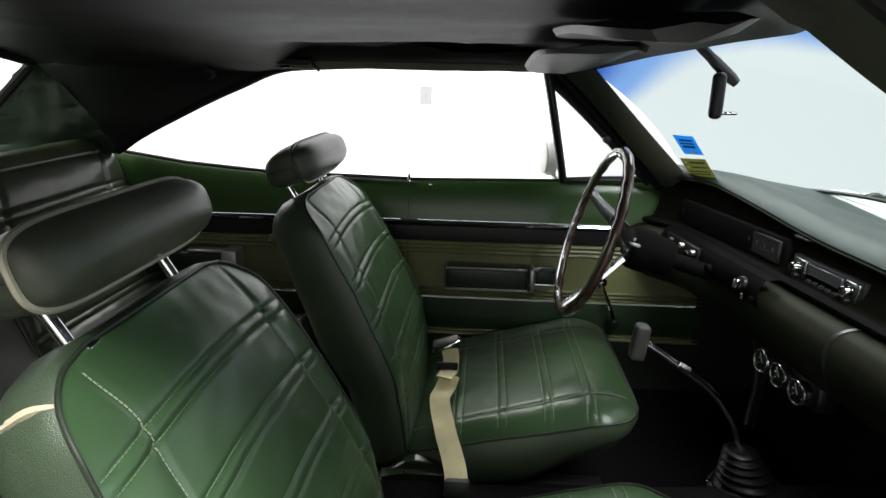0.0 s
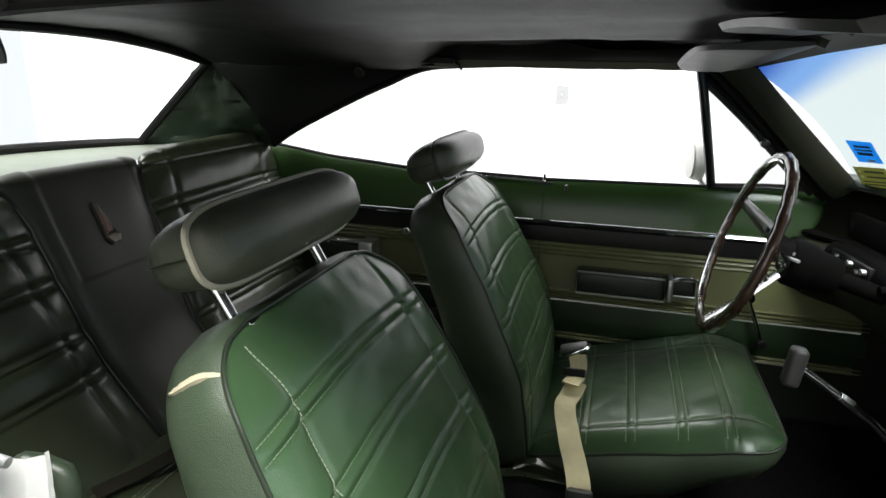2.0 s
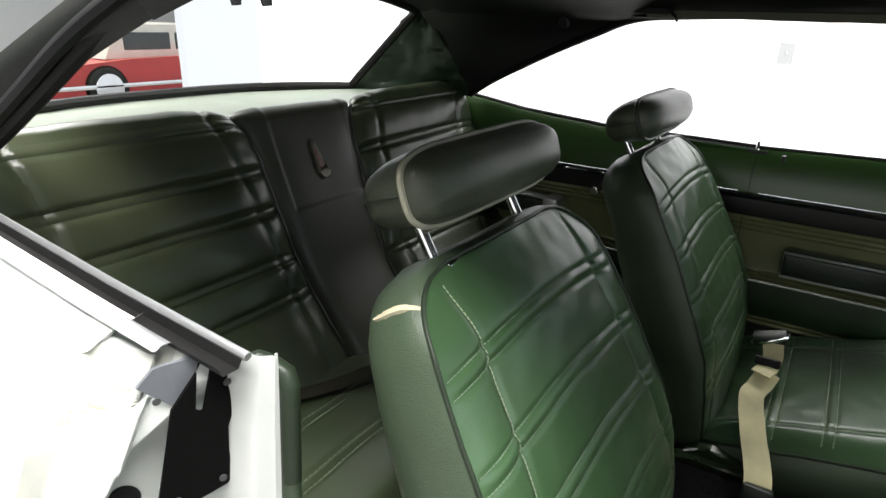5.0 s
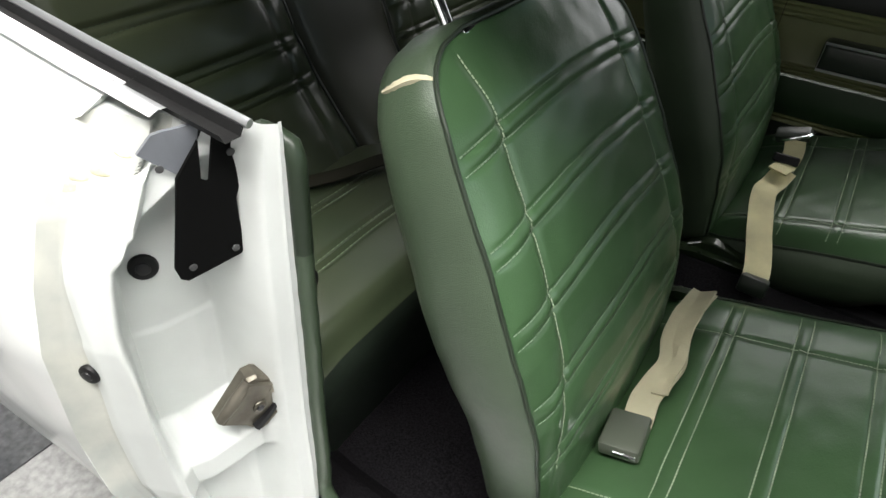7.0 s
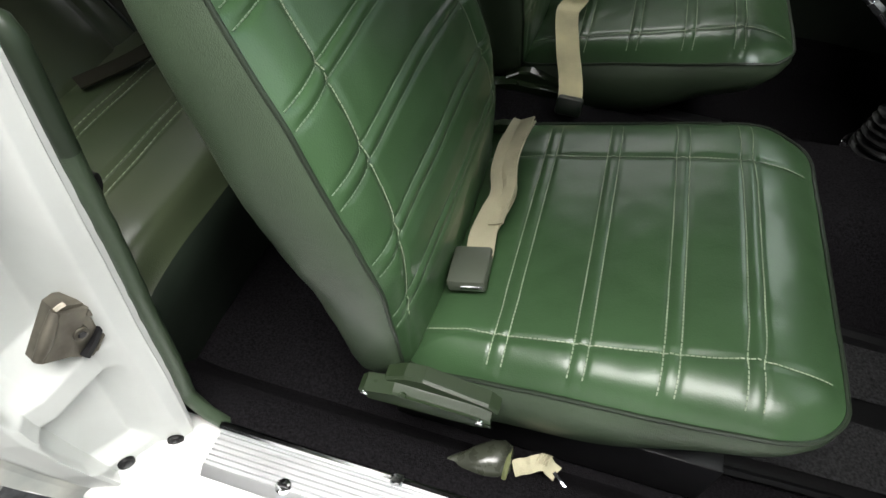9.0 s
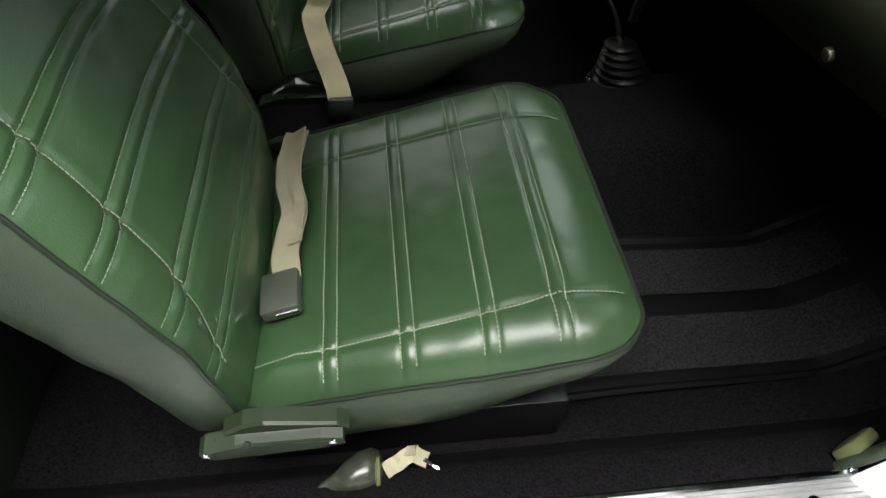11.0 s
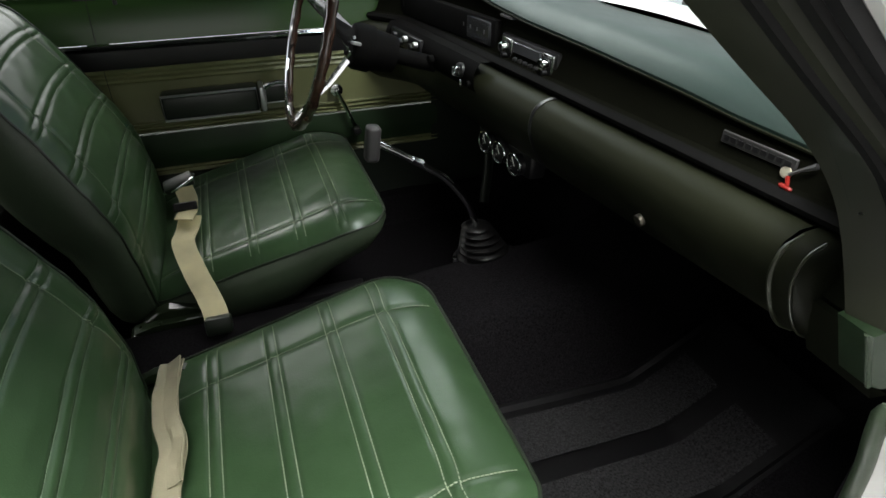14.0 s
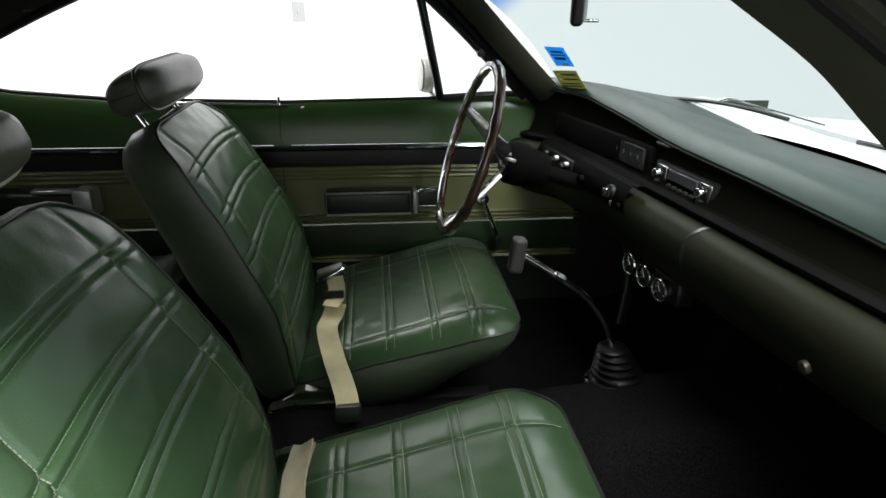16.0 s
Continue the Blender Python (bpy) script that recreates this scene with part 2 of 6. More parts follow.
def solo(name, bm, material, label, category="", kind="", group="", smooth=True):
    ob = new(name, finish(bm, name, material, smooth))
    return tagged(ob, label, category, group, kind)


def loft(loops, close_u=True, close_v=False, cap0=False, cap1=False, bm=None):
    """Skin rows of equally many points."""
    bm = bm or bmesh.new()
    rows = [[bm.verts.new(p) for p in loop] for loop in loops]
    n = len(rows[0])
    pairs = list(zip(rows, rows[1:])) + ([(rows[-1], rows[0])] if close_v else [])
    for a, b in pairs:
        for i in range(n if close_u else n - 1):
            j = (i + 1) % n
            bm.faces.new((a[i], a[j], b[j], b[i]))
    if cap0:
        bm.faces.new(rows[0])
    if cap1:
        bm.faces.new(rows[-1])
    return bm


def tube(points, radius, n=8, closed=False, bm=None, flat=1.0):
    """A round bar along points; radius may be a list. flat squeezes it along its second axis."""
    pts = [Vector(p) for p in points]
    rads = radius if isinstance(radius, (list, tuple)) else [radius] * len(pts)
    loops, up = [], None
    for i, p in enumerate(pts):
        a = pts[i - 1] if (i or closed) else p
        b = pts[(i + 1) % len(pts)] if (i < len(pts) - 1 or closed) else p
        d = (b - a).normalized()
        if up is None:
            up = d.orthogonal().normalized()
        else:
            up = (up - d * up.dot(d)).normalized()
        side = d.cross(up)
        loops.append([p + rads[i] * (math.cos(k * 2 * math.pi / n) * up + flat * math.sin(k * 2 * math.pi / n) * side) for k in range(n)])
    return loft(loops, True, closed, not closed, not closed, bm)


def block(x0, x1, y0, y1, z0, z1, r=0.0, seg=2, bm=None):
    bm = bm or bmesh.new()
    made = bmesh.ops.create_cube(bm, size=1)["verts"]
    bmesh.ops.transform(bm, matrix=Matrix.Translation(((x0 + x1) / 2, (y0 + y1) / 2, (z0 + z1) / 2)) @ Matrix.Diagonal((x1 - x0, y1 - y0, z1 - z0, 1)), verts=made)
    if r > 0:
        edges = {e for v in made for e in v.link_edges}
        bmesh.ops.bevel(bm, geom=list(edges), offset=r, segments=seg, affect="EDGES", profile=0.5)
    return bm


def moved(bm, m):
    bmesh.ops.transform(bm, matrix=m, verts=bm.verts)
    return bm


def disc(centre, axis, radius, depth, n=20, r=0.0, bm=None):
    """A turned knob or bolt head: a short cylinder with a rounded rim, its base at centre, rising along axis."""
    axis = Vector(axis).normalized()
    rot = axis.to_track_quat("Z", "Y").to_matrix().to_4x4()
    r = min(r or radius * 0.15, depth * 0.5)
    prof = [(radius, 0), (radius, depth - r), (radius - r * 0.35, depth - r * 0.3), (radius - r, depth), (0.3 * radius, depth)]
    loops = [[Matrix.Translation(centre) @ rot @ Vector((a * math.cos(k * 2 * math.pi / n), a * math.sin(k * 2 * math.pi / n), h)) for k in range(n)] for a, h in prof]
    return loft(loops, True, False, True, True, bm)


def smoothstep(a, b, v):
    v = max(0.0, min(1.0, (v - a) / (b - a)))
    return v * v * (3 - 2 * v)


def lerp_list(xs, ys, v):
    return float(np.interp(v, xs, ys))


def spline(pts, per=6):
    """Points on a smooth curve through pts."""
    P = [Vector(p) for p in pts]
    P = [2 * P[0] - P[1], *P, 2 * P[-1] - P[-2]]
    out = []
    for i in range(1, len(P) - 2):
        for k in range(per):
            t = k / per
            a, b, c, d = P[i - 1 : i + 3]
            out.append(0.5 * ((2 * b) + (c - a) * t + (2 * a - 5 * b + 4 * c - d) * t * t + (3 * b - a - 3 * c + d) * t ** 3))
    out.append(P[-2])
    return out


def stitches(lines, place, length=0.0045, gap=0.0013, wide=0.0009, high=0.0006):
    """Short thread dashes along lines in panel coordinates; place(u, v) gives point and normal."""
    bm = bmesh.new()
    for line in lines:
        pts = [place(*uv) for uv in line]
        run = 0.0
        for (p, n), (q, m) in zip(pts, pts[1:]):
            seg = (q - p).length
            while run < seg - length:
                a, b = p.lerp(q, run / seg), p.lerp(q, (run + length) / seg)
                a, b = a + n * 0.0011, b + n * 0.0011
                d = (b - a).normalized()
                s = d.cross(n).normalized() * wide
                up = n * high
                vs = [bm.verts.new(v) for v in (a - s, a + s, b + s, b - s, a - s * 0.6 + up, a + s * 0.6 + up, b + s * 0.6 + up, b - s * 0.6 + up)]
                for f in ((4, 5, 6, 7), (0, 1, 5, 4), (1, 2, 6, 5), (2, 3, 7, 6), (3, 0, 4, 7)):
                    bm.faces.new([vs[i] for i in f])
                run += length + gap
            run -= seg
    return bm


# ---- the bucket seats ----
YC = 0.185  # the car's middle line
SEAT_Y = -0.19


def groove(v, at, deep, wide):
    return -deep * math.exp(-(((v - at) / wide) ** 2))


def rounded(u, v, hu, hv, r):
    """Square to rounded rectangle."""
    x, y = u * hu, v * hv
    cx, cy = hu - r, hv - r
    m = max(abs(u), abs(v))
    if m < 1e-6:
        return x, y
    ex, ey = u / m * hu, v / m * hv
    if abs(ex) > cx and abs(ey) > cy:
        dx, dy = abs(ex) - cx, abs(ey) - cy
        d = math.hypot(dx, dy)
        k = r / d if d > r else 1.0
        tx, ty = cx + dx * k, cy + dy * k
        bx, by = math.copysign(tx, ex), math.copysign(ty, ey)
        w = m ** 3
        return x * (1 - w) + bx * m * w, y * (1 - w) + by * m * w
    return x, y


PAIR_X = (-0.087, 0.011, 0.111, 0.199)
C_HX, C_HY, C_R = 0.264, 0.288, 0.090


def cushion_xyz(u, v):
    """Cushion panel, u fore and aft, v across, in the seat's frame (z from the sloped plane)."""
    x, y = rounded(u, v, C_HX, C_HY, C_R)
    edge = max(abs(u), abs(v)) ** 7
    z = 0.006 * (1 - v * v) - 0.034 * edge - 0.012 * smoothstep(0.6, 1.0, u)
    X = x + 0.034
    if y < -0.18:
        y = -0.18 + (y + 0.18) * (0.45 + 0.22 * smoothstep(-0.2, 0.25, X))
    if y > 0.18:
        y = 0.18 + (y - 0.18) * 1.12
        z += 0.010 * smoothstep(0.18, 0.29, y)
    fade = 1 - max(abs(u), abs(v)) ** 10
    for px in PAIR_X:
        for d in (-0.009, 0.009):
            z += fade * groove(X, px + d, 0.0018, 0.0032)
        z += fade * groove(X, px, -0.0008, 0.006)
    for line in (-0.18, 0.18):
        wob = 0.004 * math.sin(9 * X + line * 7)
        z += fade * groove(y, line + wob, 0.0028, 0.0055)
    z += 0.0030 * noise.noise(Vector((X * 7, y * 7, 1.3))) + 0.0012 * noise.noise(Vector((X * 25, y * 25, 4)))
    return Vector((X, y, z))


def tilt_c(p):
    return Vector((p[0], p[1], p[2] + 0.268 * p[0] + 0.25))  # the seat's frame starts 0.30 over the showroom floor


def ring(n_side):
    """The border of the square in order."""
    k = np.linspace(-1, 1, n_side + 1)[:-1]
    return [(t, -1) for t in k] + [(1, t) for t in k] + [(-t, 1) for t in k] + [(-1, -t) for t in k]


def normal_of(fn, u, v, e=0.004):
    a, b = fn(u + e, v) - fn(u - e, v), fn(u, v + e) - fn(u, v - e)
    return a.cross(b).normalized()


# backrest: s runs up the slope, n out of the front
B_UP, B_OUT = Vector((-0.504, 0, 0.864)), Vector((0.864, 0, 0.504))
B_ORG = Vector((-0.165, 0, 0.30))
B_S0, B_S1 = -0.115, 0.486


def back_half(s):
    w = lerp_list((-0.12, 0.0, 0.12, 0.25, 0.38, 0.51), (0.236, 0.250, 0.252, 0.243, 0.226, 0.206), s)
    r = 0.085
    if s > B_S1 - r:
        w -= r - math.sqrt(max(0, r * r - (s - (B_S1 - r)) ** 2))
    r = 0.05
    if s < B_S0 + r:
        w -= r - math.sqrt(max(0, r * r - (B_S0 + r - s) ** 2))
    return w


def back_column(s):
    """Distance of the lengthwise seams from the seat's middle."""
    return lerp_list((0.0, 0.06, 0.13, 0.20, 0.26, 0.33, 0.40, 0.47, 0.51), (0.222, 0.205, 0.184, 0.174, 0.166, 0.157, 0.148, 0.152, 0.156), s)


BACK_PAIRS = (0.392, 0.298, 0.208, 0.116, 0.030)


def back_xyz(u, v):
    """Front panel, u up (-1..1), v across."""
    s = B_S0 + (u + 1) / 2 * (B_S1 - B_S0)
    hw = back_half(s)
    y = v * hw
    edge = max(abs(u) ** 14, abs(v) ** 12)
    n = 0.014 * (1 - v * v) - 0.010 * edge - 0.014 * smoothstep(0.72, 1.0, u)
    n += lerp_list((-0.115, -0.05, 0.0, 0.075, 0.156, 0.24, 0.40), (-0.094, -0.062, -0.036, -0.013, -0.003, 0.0, 0.0), s)
    n += lerp_list((0.0, 0.15, 0.30), (0.0, 0.006, 0.011), s) * edge
    fade = 1 - edge
    for ps in BACK_PAIRS:
        sag = 0.010 * math.cos(v * 2.2)
        for d in (-0.0095, 0.0095):
            n += fade * groove(s, ps + d + sag - 0.008, 0.0024, 0.0034)
        n += fade * groove(s, ps + sag - 0.008, -0.0012, 0.006)
    col = back_column(s)
    for sgn in (-1, 1):
        n += fade * groove(y, sgn * col, 0.0034, 0.0060)
    if abs(y) > col and hw > col + 0.01:
        n += 0.006 * math.sin(math.pi * min(1.0, (abs(y) - col) / (hw - col))) * smoothstep(0.0, 0.12, s) * smoothstep(0.44, 0.34, s)
    n += 0.0040 * noise.noise(Vector((s * 8, y * 8, 7.7))) + 0.0016 * noise.noise(Vector((s * 24, y * 24, 2)))
    return B_ORG + B_UP * s + B_OUT * n + Vector((0, y, 0))


def grid_panel(fn, nu, nv):
    return loft([[fn(u, v) for v in np.linspace(-1, 1, nv + 1)] for u in np.linspace(-1, 1, nu + 1)], False)


def bucket_seat():
    seat = thing("bucket_seat", "dark green vinyl bucket seat with pale stitched squares and headrest", "car seat", (0, SEAT_Y, 0.30), "front bucket seats")
    # cushion
    cfn = lambda u, v: tilt_c(cushion_xyz(u, v))
    cushion = part("cushion", grid_panel(cfn, 190, 130), VINYL, seat, "green vinyl seat cushion with stitched pairs of lines")
    lines = []
    ys = np.linspace(-0.90, 0.93, 40)
    for px in PAIR_X:
        for d in (-0.009, 0.009):
            lines.append([((px + d - 0.034) / C_HX, v) for v in ys])
    for line in (-0.18, 0.18):
        lines.append([(u, (line + 0.004 * math.sin(9 * (u * C_HX + 0.034) + line * 7)) / C_HY) for u in np.linspace(-0.9, 0.95, 60)])
    part("stitching", stitches(lines, lambda u, v: (cfn(u, v), normal_of(cfn, u, v))), THREAD, cushion, "pale thread stitching")
    rim = [cfn(u, v) for u, v in ring(60)]
    out = [((p - Vector((0.01, 0, p.z))).normalized()) for p in rim]
    part("piping", tube([p + o * 0.003 for p, o in zip(rim, out)], 0.0030, 6, True), PIPING, cushion, "dark welt piping")
    levels = ((0.002, 0.0), (0.012, -0.022), (0.014, -0.060), (0.004, -0.105), (-0.016, -0.140), (-0.05, -0.158))
    skirt = []
    for o, dz in levels:
        tuck = lambda p: smoothstep(0.02, 0.28, p.x)
        skirt.append([Vector((p.x + q.x * (o - 0.28 * abs(dz) * tuck(p)), p.y + q.y * (o - 0.22 * abs(dz) * tuck(p)), p.z + dz * (0.95 - 0.28 * tuck(p)) + 0.003 * noise.noise(p * 14 + Vector((0, 0, dz * 20))))) for p, q in zip(rim, out)])
    part("cushion_skirt", loft(skirt, True, False, False, True), VINYL_SIDE, seat, "grained green vinyl skirt")
    # backrest
    back = part("backrest", grid_panel(back_xyz, 220, 130), VINYL, seat, "green vinyl backrest panel with stitched squares")
    lines = []
    for ps in BACK_PAIRS:
        for d in (-0.0095, 0.0095):
            row = []
            for v in np.linspace(-0.985, 0.985, 60):
                s = ps + d + 0.010 * math.cos(v * 2.2) - 0.008
                row.append(((s - B_S0) / (B_S1 - B_S0) * 2 - 1, v))
            lines.append(row)
    cols = []
    for sgn in (-1, 1):
        row = []
        for u in np.linspace(-0.62, 0.95, 70):
            s = B_S0 + (u + 1) / 2 * (B_S1 - B_S0)
            row.append((u, sgn * min(0.95, back_column(s) / back_half(s))))
        cols.append(row)
    outward = lambda n: -n if n.dot(B_OUT) < 0 else n
    on_back = lambda u, v: (back_xyz(u, v), outward(normal_of(back_xyz, u, v)))
    part("stitching", stitches(lines, on_back, wide=0.0008, high=0.0004), THREAD_DULL, back, "grey-green thread stitching")
    for row in cols:
        part("stitching", stitches([row], on_back), THREAD, back, "pale thread stitching")
    rim = [back_xyz(u, v) for u, v in ring(80)]
    mid = sum(rim, Vector()) / len(rim)
    flat = [(p - mid) - B_OUT * (p - mid).dot(B_OUT) for p in rim]
    out = [q.normalized() for q in flat]
    part("piping", tube([p + o * 0.0035 for p, o in zip(rim, out)], 0.0026, 8, True), PIPING, back, "dark welt piping")
    shell = []
    for o, dn in ((0.003, 0.0), (0.010, -0.014), (0.012, -0.045), (0.011, -0.078), (0.004, -0.106), (-0.012, -0.128), (-0.040, -0.142), (-0.10, -0.148)):
        row = []
        for p, q, fl in zip(rim, out, flat):
            run = (p - B_ORG).dot(B_UP)
            k = 0.74 + 0.24 * smoothstep(0.50, 0.2, run) - 0.34 * smoothstep(0.22, -0.10, run)
            row.append(p + q * o + B_OUT * dn * k + 0.003 * noise.noise(p * 12 + B_OUT * dn * 30) * q)
        shell.append(row)
    part("backrest_shell", loft(shell, True, False, False, True), VINYL_SIDE, seat, "grained green vinyl sides and back")
    # worn shoulder with bare foam
    at = min(range(len(rim)), key=lambda k: abs((rim[k] - B_ORG).dot(B_UP) - 0.458) + (9 if rim[k].y > 0 else 0))
    seam, wide = [], []
    for k in range(14):
        d = k / 13
        seam.append(rim[at] + out[at] * (0.002 + 0.0065 * smoothstep(0, 0.35, d)) - B_OUT * (0.080 * d - 0.0005) * 0.85 + B_UP * (0.0015 * math.sin(5 * d) + 0.002 * d))
        wide.append(0.0012 + 0.0070 * math.sin(math.pi * (k + 0.5) / 14) * (0.6 + 0.7 * abs(noise.noise(Vector((k * 1.7, 0, 0))))))
    part("torn_seam", tube(seam, wide, 6), FOAM, seat, "split seam showing yellowed foam")
    # headrest: a rounded block, leaning with the back
    rest = headrest_mesh()
    head = part("headrest", rest, VINYL_PALE, seat, "grey-green grained vinyl headrest")
    part("piping", tube(head_loop(0.014, 1.012, 1.03), 0.0040, 6, True), PALE_PIPING, head, "pale cream piping band")
    part("seam", tube([H_MID + H_OUT * d + Vector((0, -0.177 * k, 0)) for d, k in ((0.010, 1.0), (-0.012, 1.0), (-0.035, 0.975), (-0.055, 0.925))], 0.0012, 5), PIPING, head)
    for y in (-0.148, 0.062):
        foot = B_ORG + B_UP * 0.466 + B_OUT * -0.040 + Vector((0, y + 0.035, 0))
        post = part("headrest_post", tube([foot - B_UP * 0.02, foot + B_UP * 0.105], 0.0075, 12), CHROME, seat, "chrome headrest post")
        bm = block(-0.030, 0.030, -0.016, 0.016, -0.004, 0.006, 0.004)
        rot = Matrix((B_OUT, Vector((0, 1, 0)), B_UP)).transposed().to_4x4()
        part("escutcheon", moved(bm, Matrix.Translation(foot + B_UP * 0.016) @ rot), CHROME, post, "chrome post plate")
    # hinge arms and tracks
    for sy in (-1, 1):
        y = sy * 0.280
        prof = [(-0.246, 0.178), (-0.238, 0.188), (-0.200, 0.198), (-0.100, 0.198), (-0.074, 0.193), (-0.072, 0.186), (-0.090, 0.178), (-0.235, 0.168)]
        bm = loft([[(x, y - sy * 0.016, z) for x, z in prof], [(x, y + sy * 0.004, z - 0.004) for x, z in prof], [(x * 0.98, y + sy * 0.008, z * 0.97 + 0.002) for x, z in prof]], True, False, True, True)
        arm = part("hinge_arm", bm, HINGE_PAINT, seat, "green painted seat hinge arm", False)
        ridge = [(-0.215, 0.198), (-0.190, 0.214), (-0.165, 0.219), (-0.080, 0.203), (-0.066, 0.192), (-0.100, 0.194)]
        part("hinge_cover", loft([[(x, y - sy * 0.030, z) for x, z in ridge], [(x, y - sy * 0.012, z - 0.002) for x, z in ridge], [(x * 0.98 - 0.002, y - sy * 0.008, z * 0.98) for x, z in ridge]], True, False, True, True), HINGE_PAINT, arm, "raised hinge cover", False)
        part("hinge_screw", disc((-0.236, y + sy * 0.004, 0.176), (0, sy, 0), 0.005, 0.006, 12), CHROME, arm)
        part("hinge_screw", disc((-0.086, y + sy * 0.006, 0.188), (0, sy, 0), 0.005, 0.005, 12), CHROME, arm)
        part("rivet", disc((-0.185, y + sy * 0.004, 0.196), (0, sy, 0.4), 0.004, 0.004, 10), HINGE_PAINT, arm)
        part("seat_track", block(-0.22, 0.24, sy * 0.20 - 0.018, sy * 0.20 + 0.018, -0.008, 0.10, 0.004), PLASTIC, seat, "dark steel seat track")
    return seat


H_MID = B_ORG + B_UP * 0.572 + B_OUT * -0.022 + Vector((0, 0.020, 0))
H_OUT = Vector((0.95, 0, 0.31)).normalized()
H_UP = Vector((-0.31, 0, 0.95)).normalized()


def head_loop(deep, scale_y, scale_z, lift=0.0):
    """Outline of the headrest at a depth along its facing."""
    pts = []
    for i in range(48):
        a = i * 2 * math.pi / 48
        c, q = math.cos(a), math.sin(a)
        y = math.copysign(abs(c) ** 0.34, c) * 0.176 * scale_y
        z = math.copysign(abs(q) ** 0.62, q) * 0.043 * scale_z
        pts.append(H_MID + H_OUT * deep + H_UP * (z + lift) + Vector((0, y, 0)))
    return pts


def headrest_mesh():
    steps = ((0.058, 0.10, 0.05, 0.002), (0.0575, 0.40, 0.18, 0.002), (0.0555, 0.64, 0.36, 0.002), (0.051, 0.80, 0.56, 0.002), (0.044, 0.90, 0.74, 0.001), (0.034, 0.965, 0.89, 0), (0.022, 0.995, 0.985, 0), (0.006, 1.0, 1.03, 0),
             (-0.012, 0.995, 1.02, 0), (-0.030, 0.98, 0.965, -0.001), (-0.046, 0.95, 0.87, -0.003), (-0.058, 0.89, 0.72, -0.004), (-0.067, 0.79, 0.52, -0.006), (-0.072, 0.62, 0.30, -0.007), (-0.074, 0.3, 0.10, -0.008))
    return loft([head_loop(*q) for q in steps], True, False, True, True)


passenger_seat = bucket_seat()
driver_seat = copy_thing(passenger_seat, pose(0.0, SEAT_Y + 0.757, 0.30))
for ob in list(driver_seat.children):  # its headrest stands a little further forward
    if ob.name.startswith("torn_seam"):  # this seat's seam is whole
        bpy.data.objects.remove(ob)
        continue
    if ob.name.startswith("hinge"):  # lower on this seat
        ob.matrix_world = Matrix.Translation((-0.010, 0.014, -0.052)) @ ob.matrix_world
    if ob.name.startswith("headrest_post"):
        ob.matrix_world = Matrix.Translation((-0.004, 0, -0.006)) @ ob.matrix_world
    elif ob.name.startswith("headrest"):
        ob.matrix_world = Matrix.Translation((0.020, 0.0, -0.008)) @ ob.matrix_world
        for sub in ob.children:
            if sub.name.startswith("piping"):
                sub.material_slots[0].link = "OBJECT"
                sub.material_slots[0].material = PIPING


# ---- the car's shell: floor, roof, sides ----
def mirror_y(p):
    return Vector((p[0], 2 * YC - p[1], p[2]))


def side(pts, sy):
    """Points of the driver's side, or their mirror image for the passenger's."""
    return [Vector(p) if sy > 0 else mirror_y(p) for p in pts]


def floor_z(x, y):
    d = abs(y - YC)
    tunnel = 0.15 + 0.05 * smoothstep(0.1, 0.7, x)
    z = 0.285 + tunnel * smoothstep(0.23, 0.09, d)
    z += 0.075 * smoothstep(0.60, 0.665, d) + (0.013 * smoothstep(0.665, 0.70, d) if y < YC else 0.0)
    z += 0.55 * max(0.0, x - 0.72)
    z += 0.10 * smoothstep(-0.50, -0.72, x)
    return z + 0.004 * noise.noise(Vector((x * 9, y * 9, 0)))


xs, ys = np.linspace(-1.25, 1.15, 110), np.linspace(YC - 0.719, YC + 0.72, 90)
solo("floor", loft([[(x, y, floor_z(x, y)) for y in ys] for x in xs], False), CARPET, "black loop-pile carpet over the car floor and its middle tunnel", "floor", "structure")

RAIL = [(0.12, 0.80, 1.283), (-0.2, 0.80, 1.286), (-0.482, 0.80, 1.277), (-0.601, 0.805, 1.265), (-0.701, 0.812, 1.226), (-0.797, 0.82, 1.187), (-0.90, 0.828, 1.142), (-1.009, 0.84, 1.092), (-1.106, 0.862, 1.038)]


def roof_edge(x):
    """Half width and height of the headliner's border at x."""
    return lerp_list((-1.21, -0.55, 0.3), (0.555, 0.615, 0.615), x), lerp_list((-1.21, -0.55, -0.2, 0.12, 0.3), (1.276, 1.268, 1.286, 1.283, 1.29), x)


rows = []
for x in np.linspace(0.27, -1.215, 50):
    hw, ze = roof_edge(x)
    row = []
    for v in np.linspace(-1, 1, 45):
        z = ze + (1.345 - ze) * (1 - abs(v) ** 2.6)
        bow = math.exp(-(((x + 0.10) / 0.008) ** 2)) + math.exp(-(((x + 0.47) / 0.008) ** 2)) + math.exp(-(((x + 0.85) / 0.008) ** 2))
        z -= 0.004 * bow * (1 - abs(v) ** 6)
        z += 0.005 * noise.noise(Vector((x * 5, v * 4, 3))) * (1 - v * v)
        sag = 0.012 * max(0.0, math.sin(x * 17 + 0.8)) * math.exp(-(((abs(v) - 0.93) / 0.06) ** 2))
        z += 0.034 * smoothstep(0.0, -1.0, v) * smoothstep(-1.0, -0.5, x) + 0.069 * smoothstep(-0.7, -1.1, x) * (abs(v) ** 2.6 if v < 0 else 0.0)
        z += 0.046 * smoothstep(0.50, 0.93, v) * smoothstep(-0.64, -0.48, x)
        row.append((x + 0.03 * (1 - v * v) * smoothstep(0.0, 0.27, x), YC + v * hw, z - sag * 0.6))
    rows.append(row)
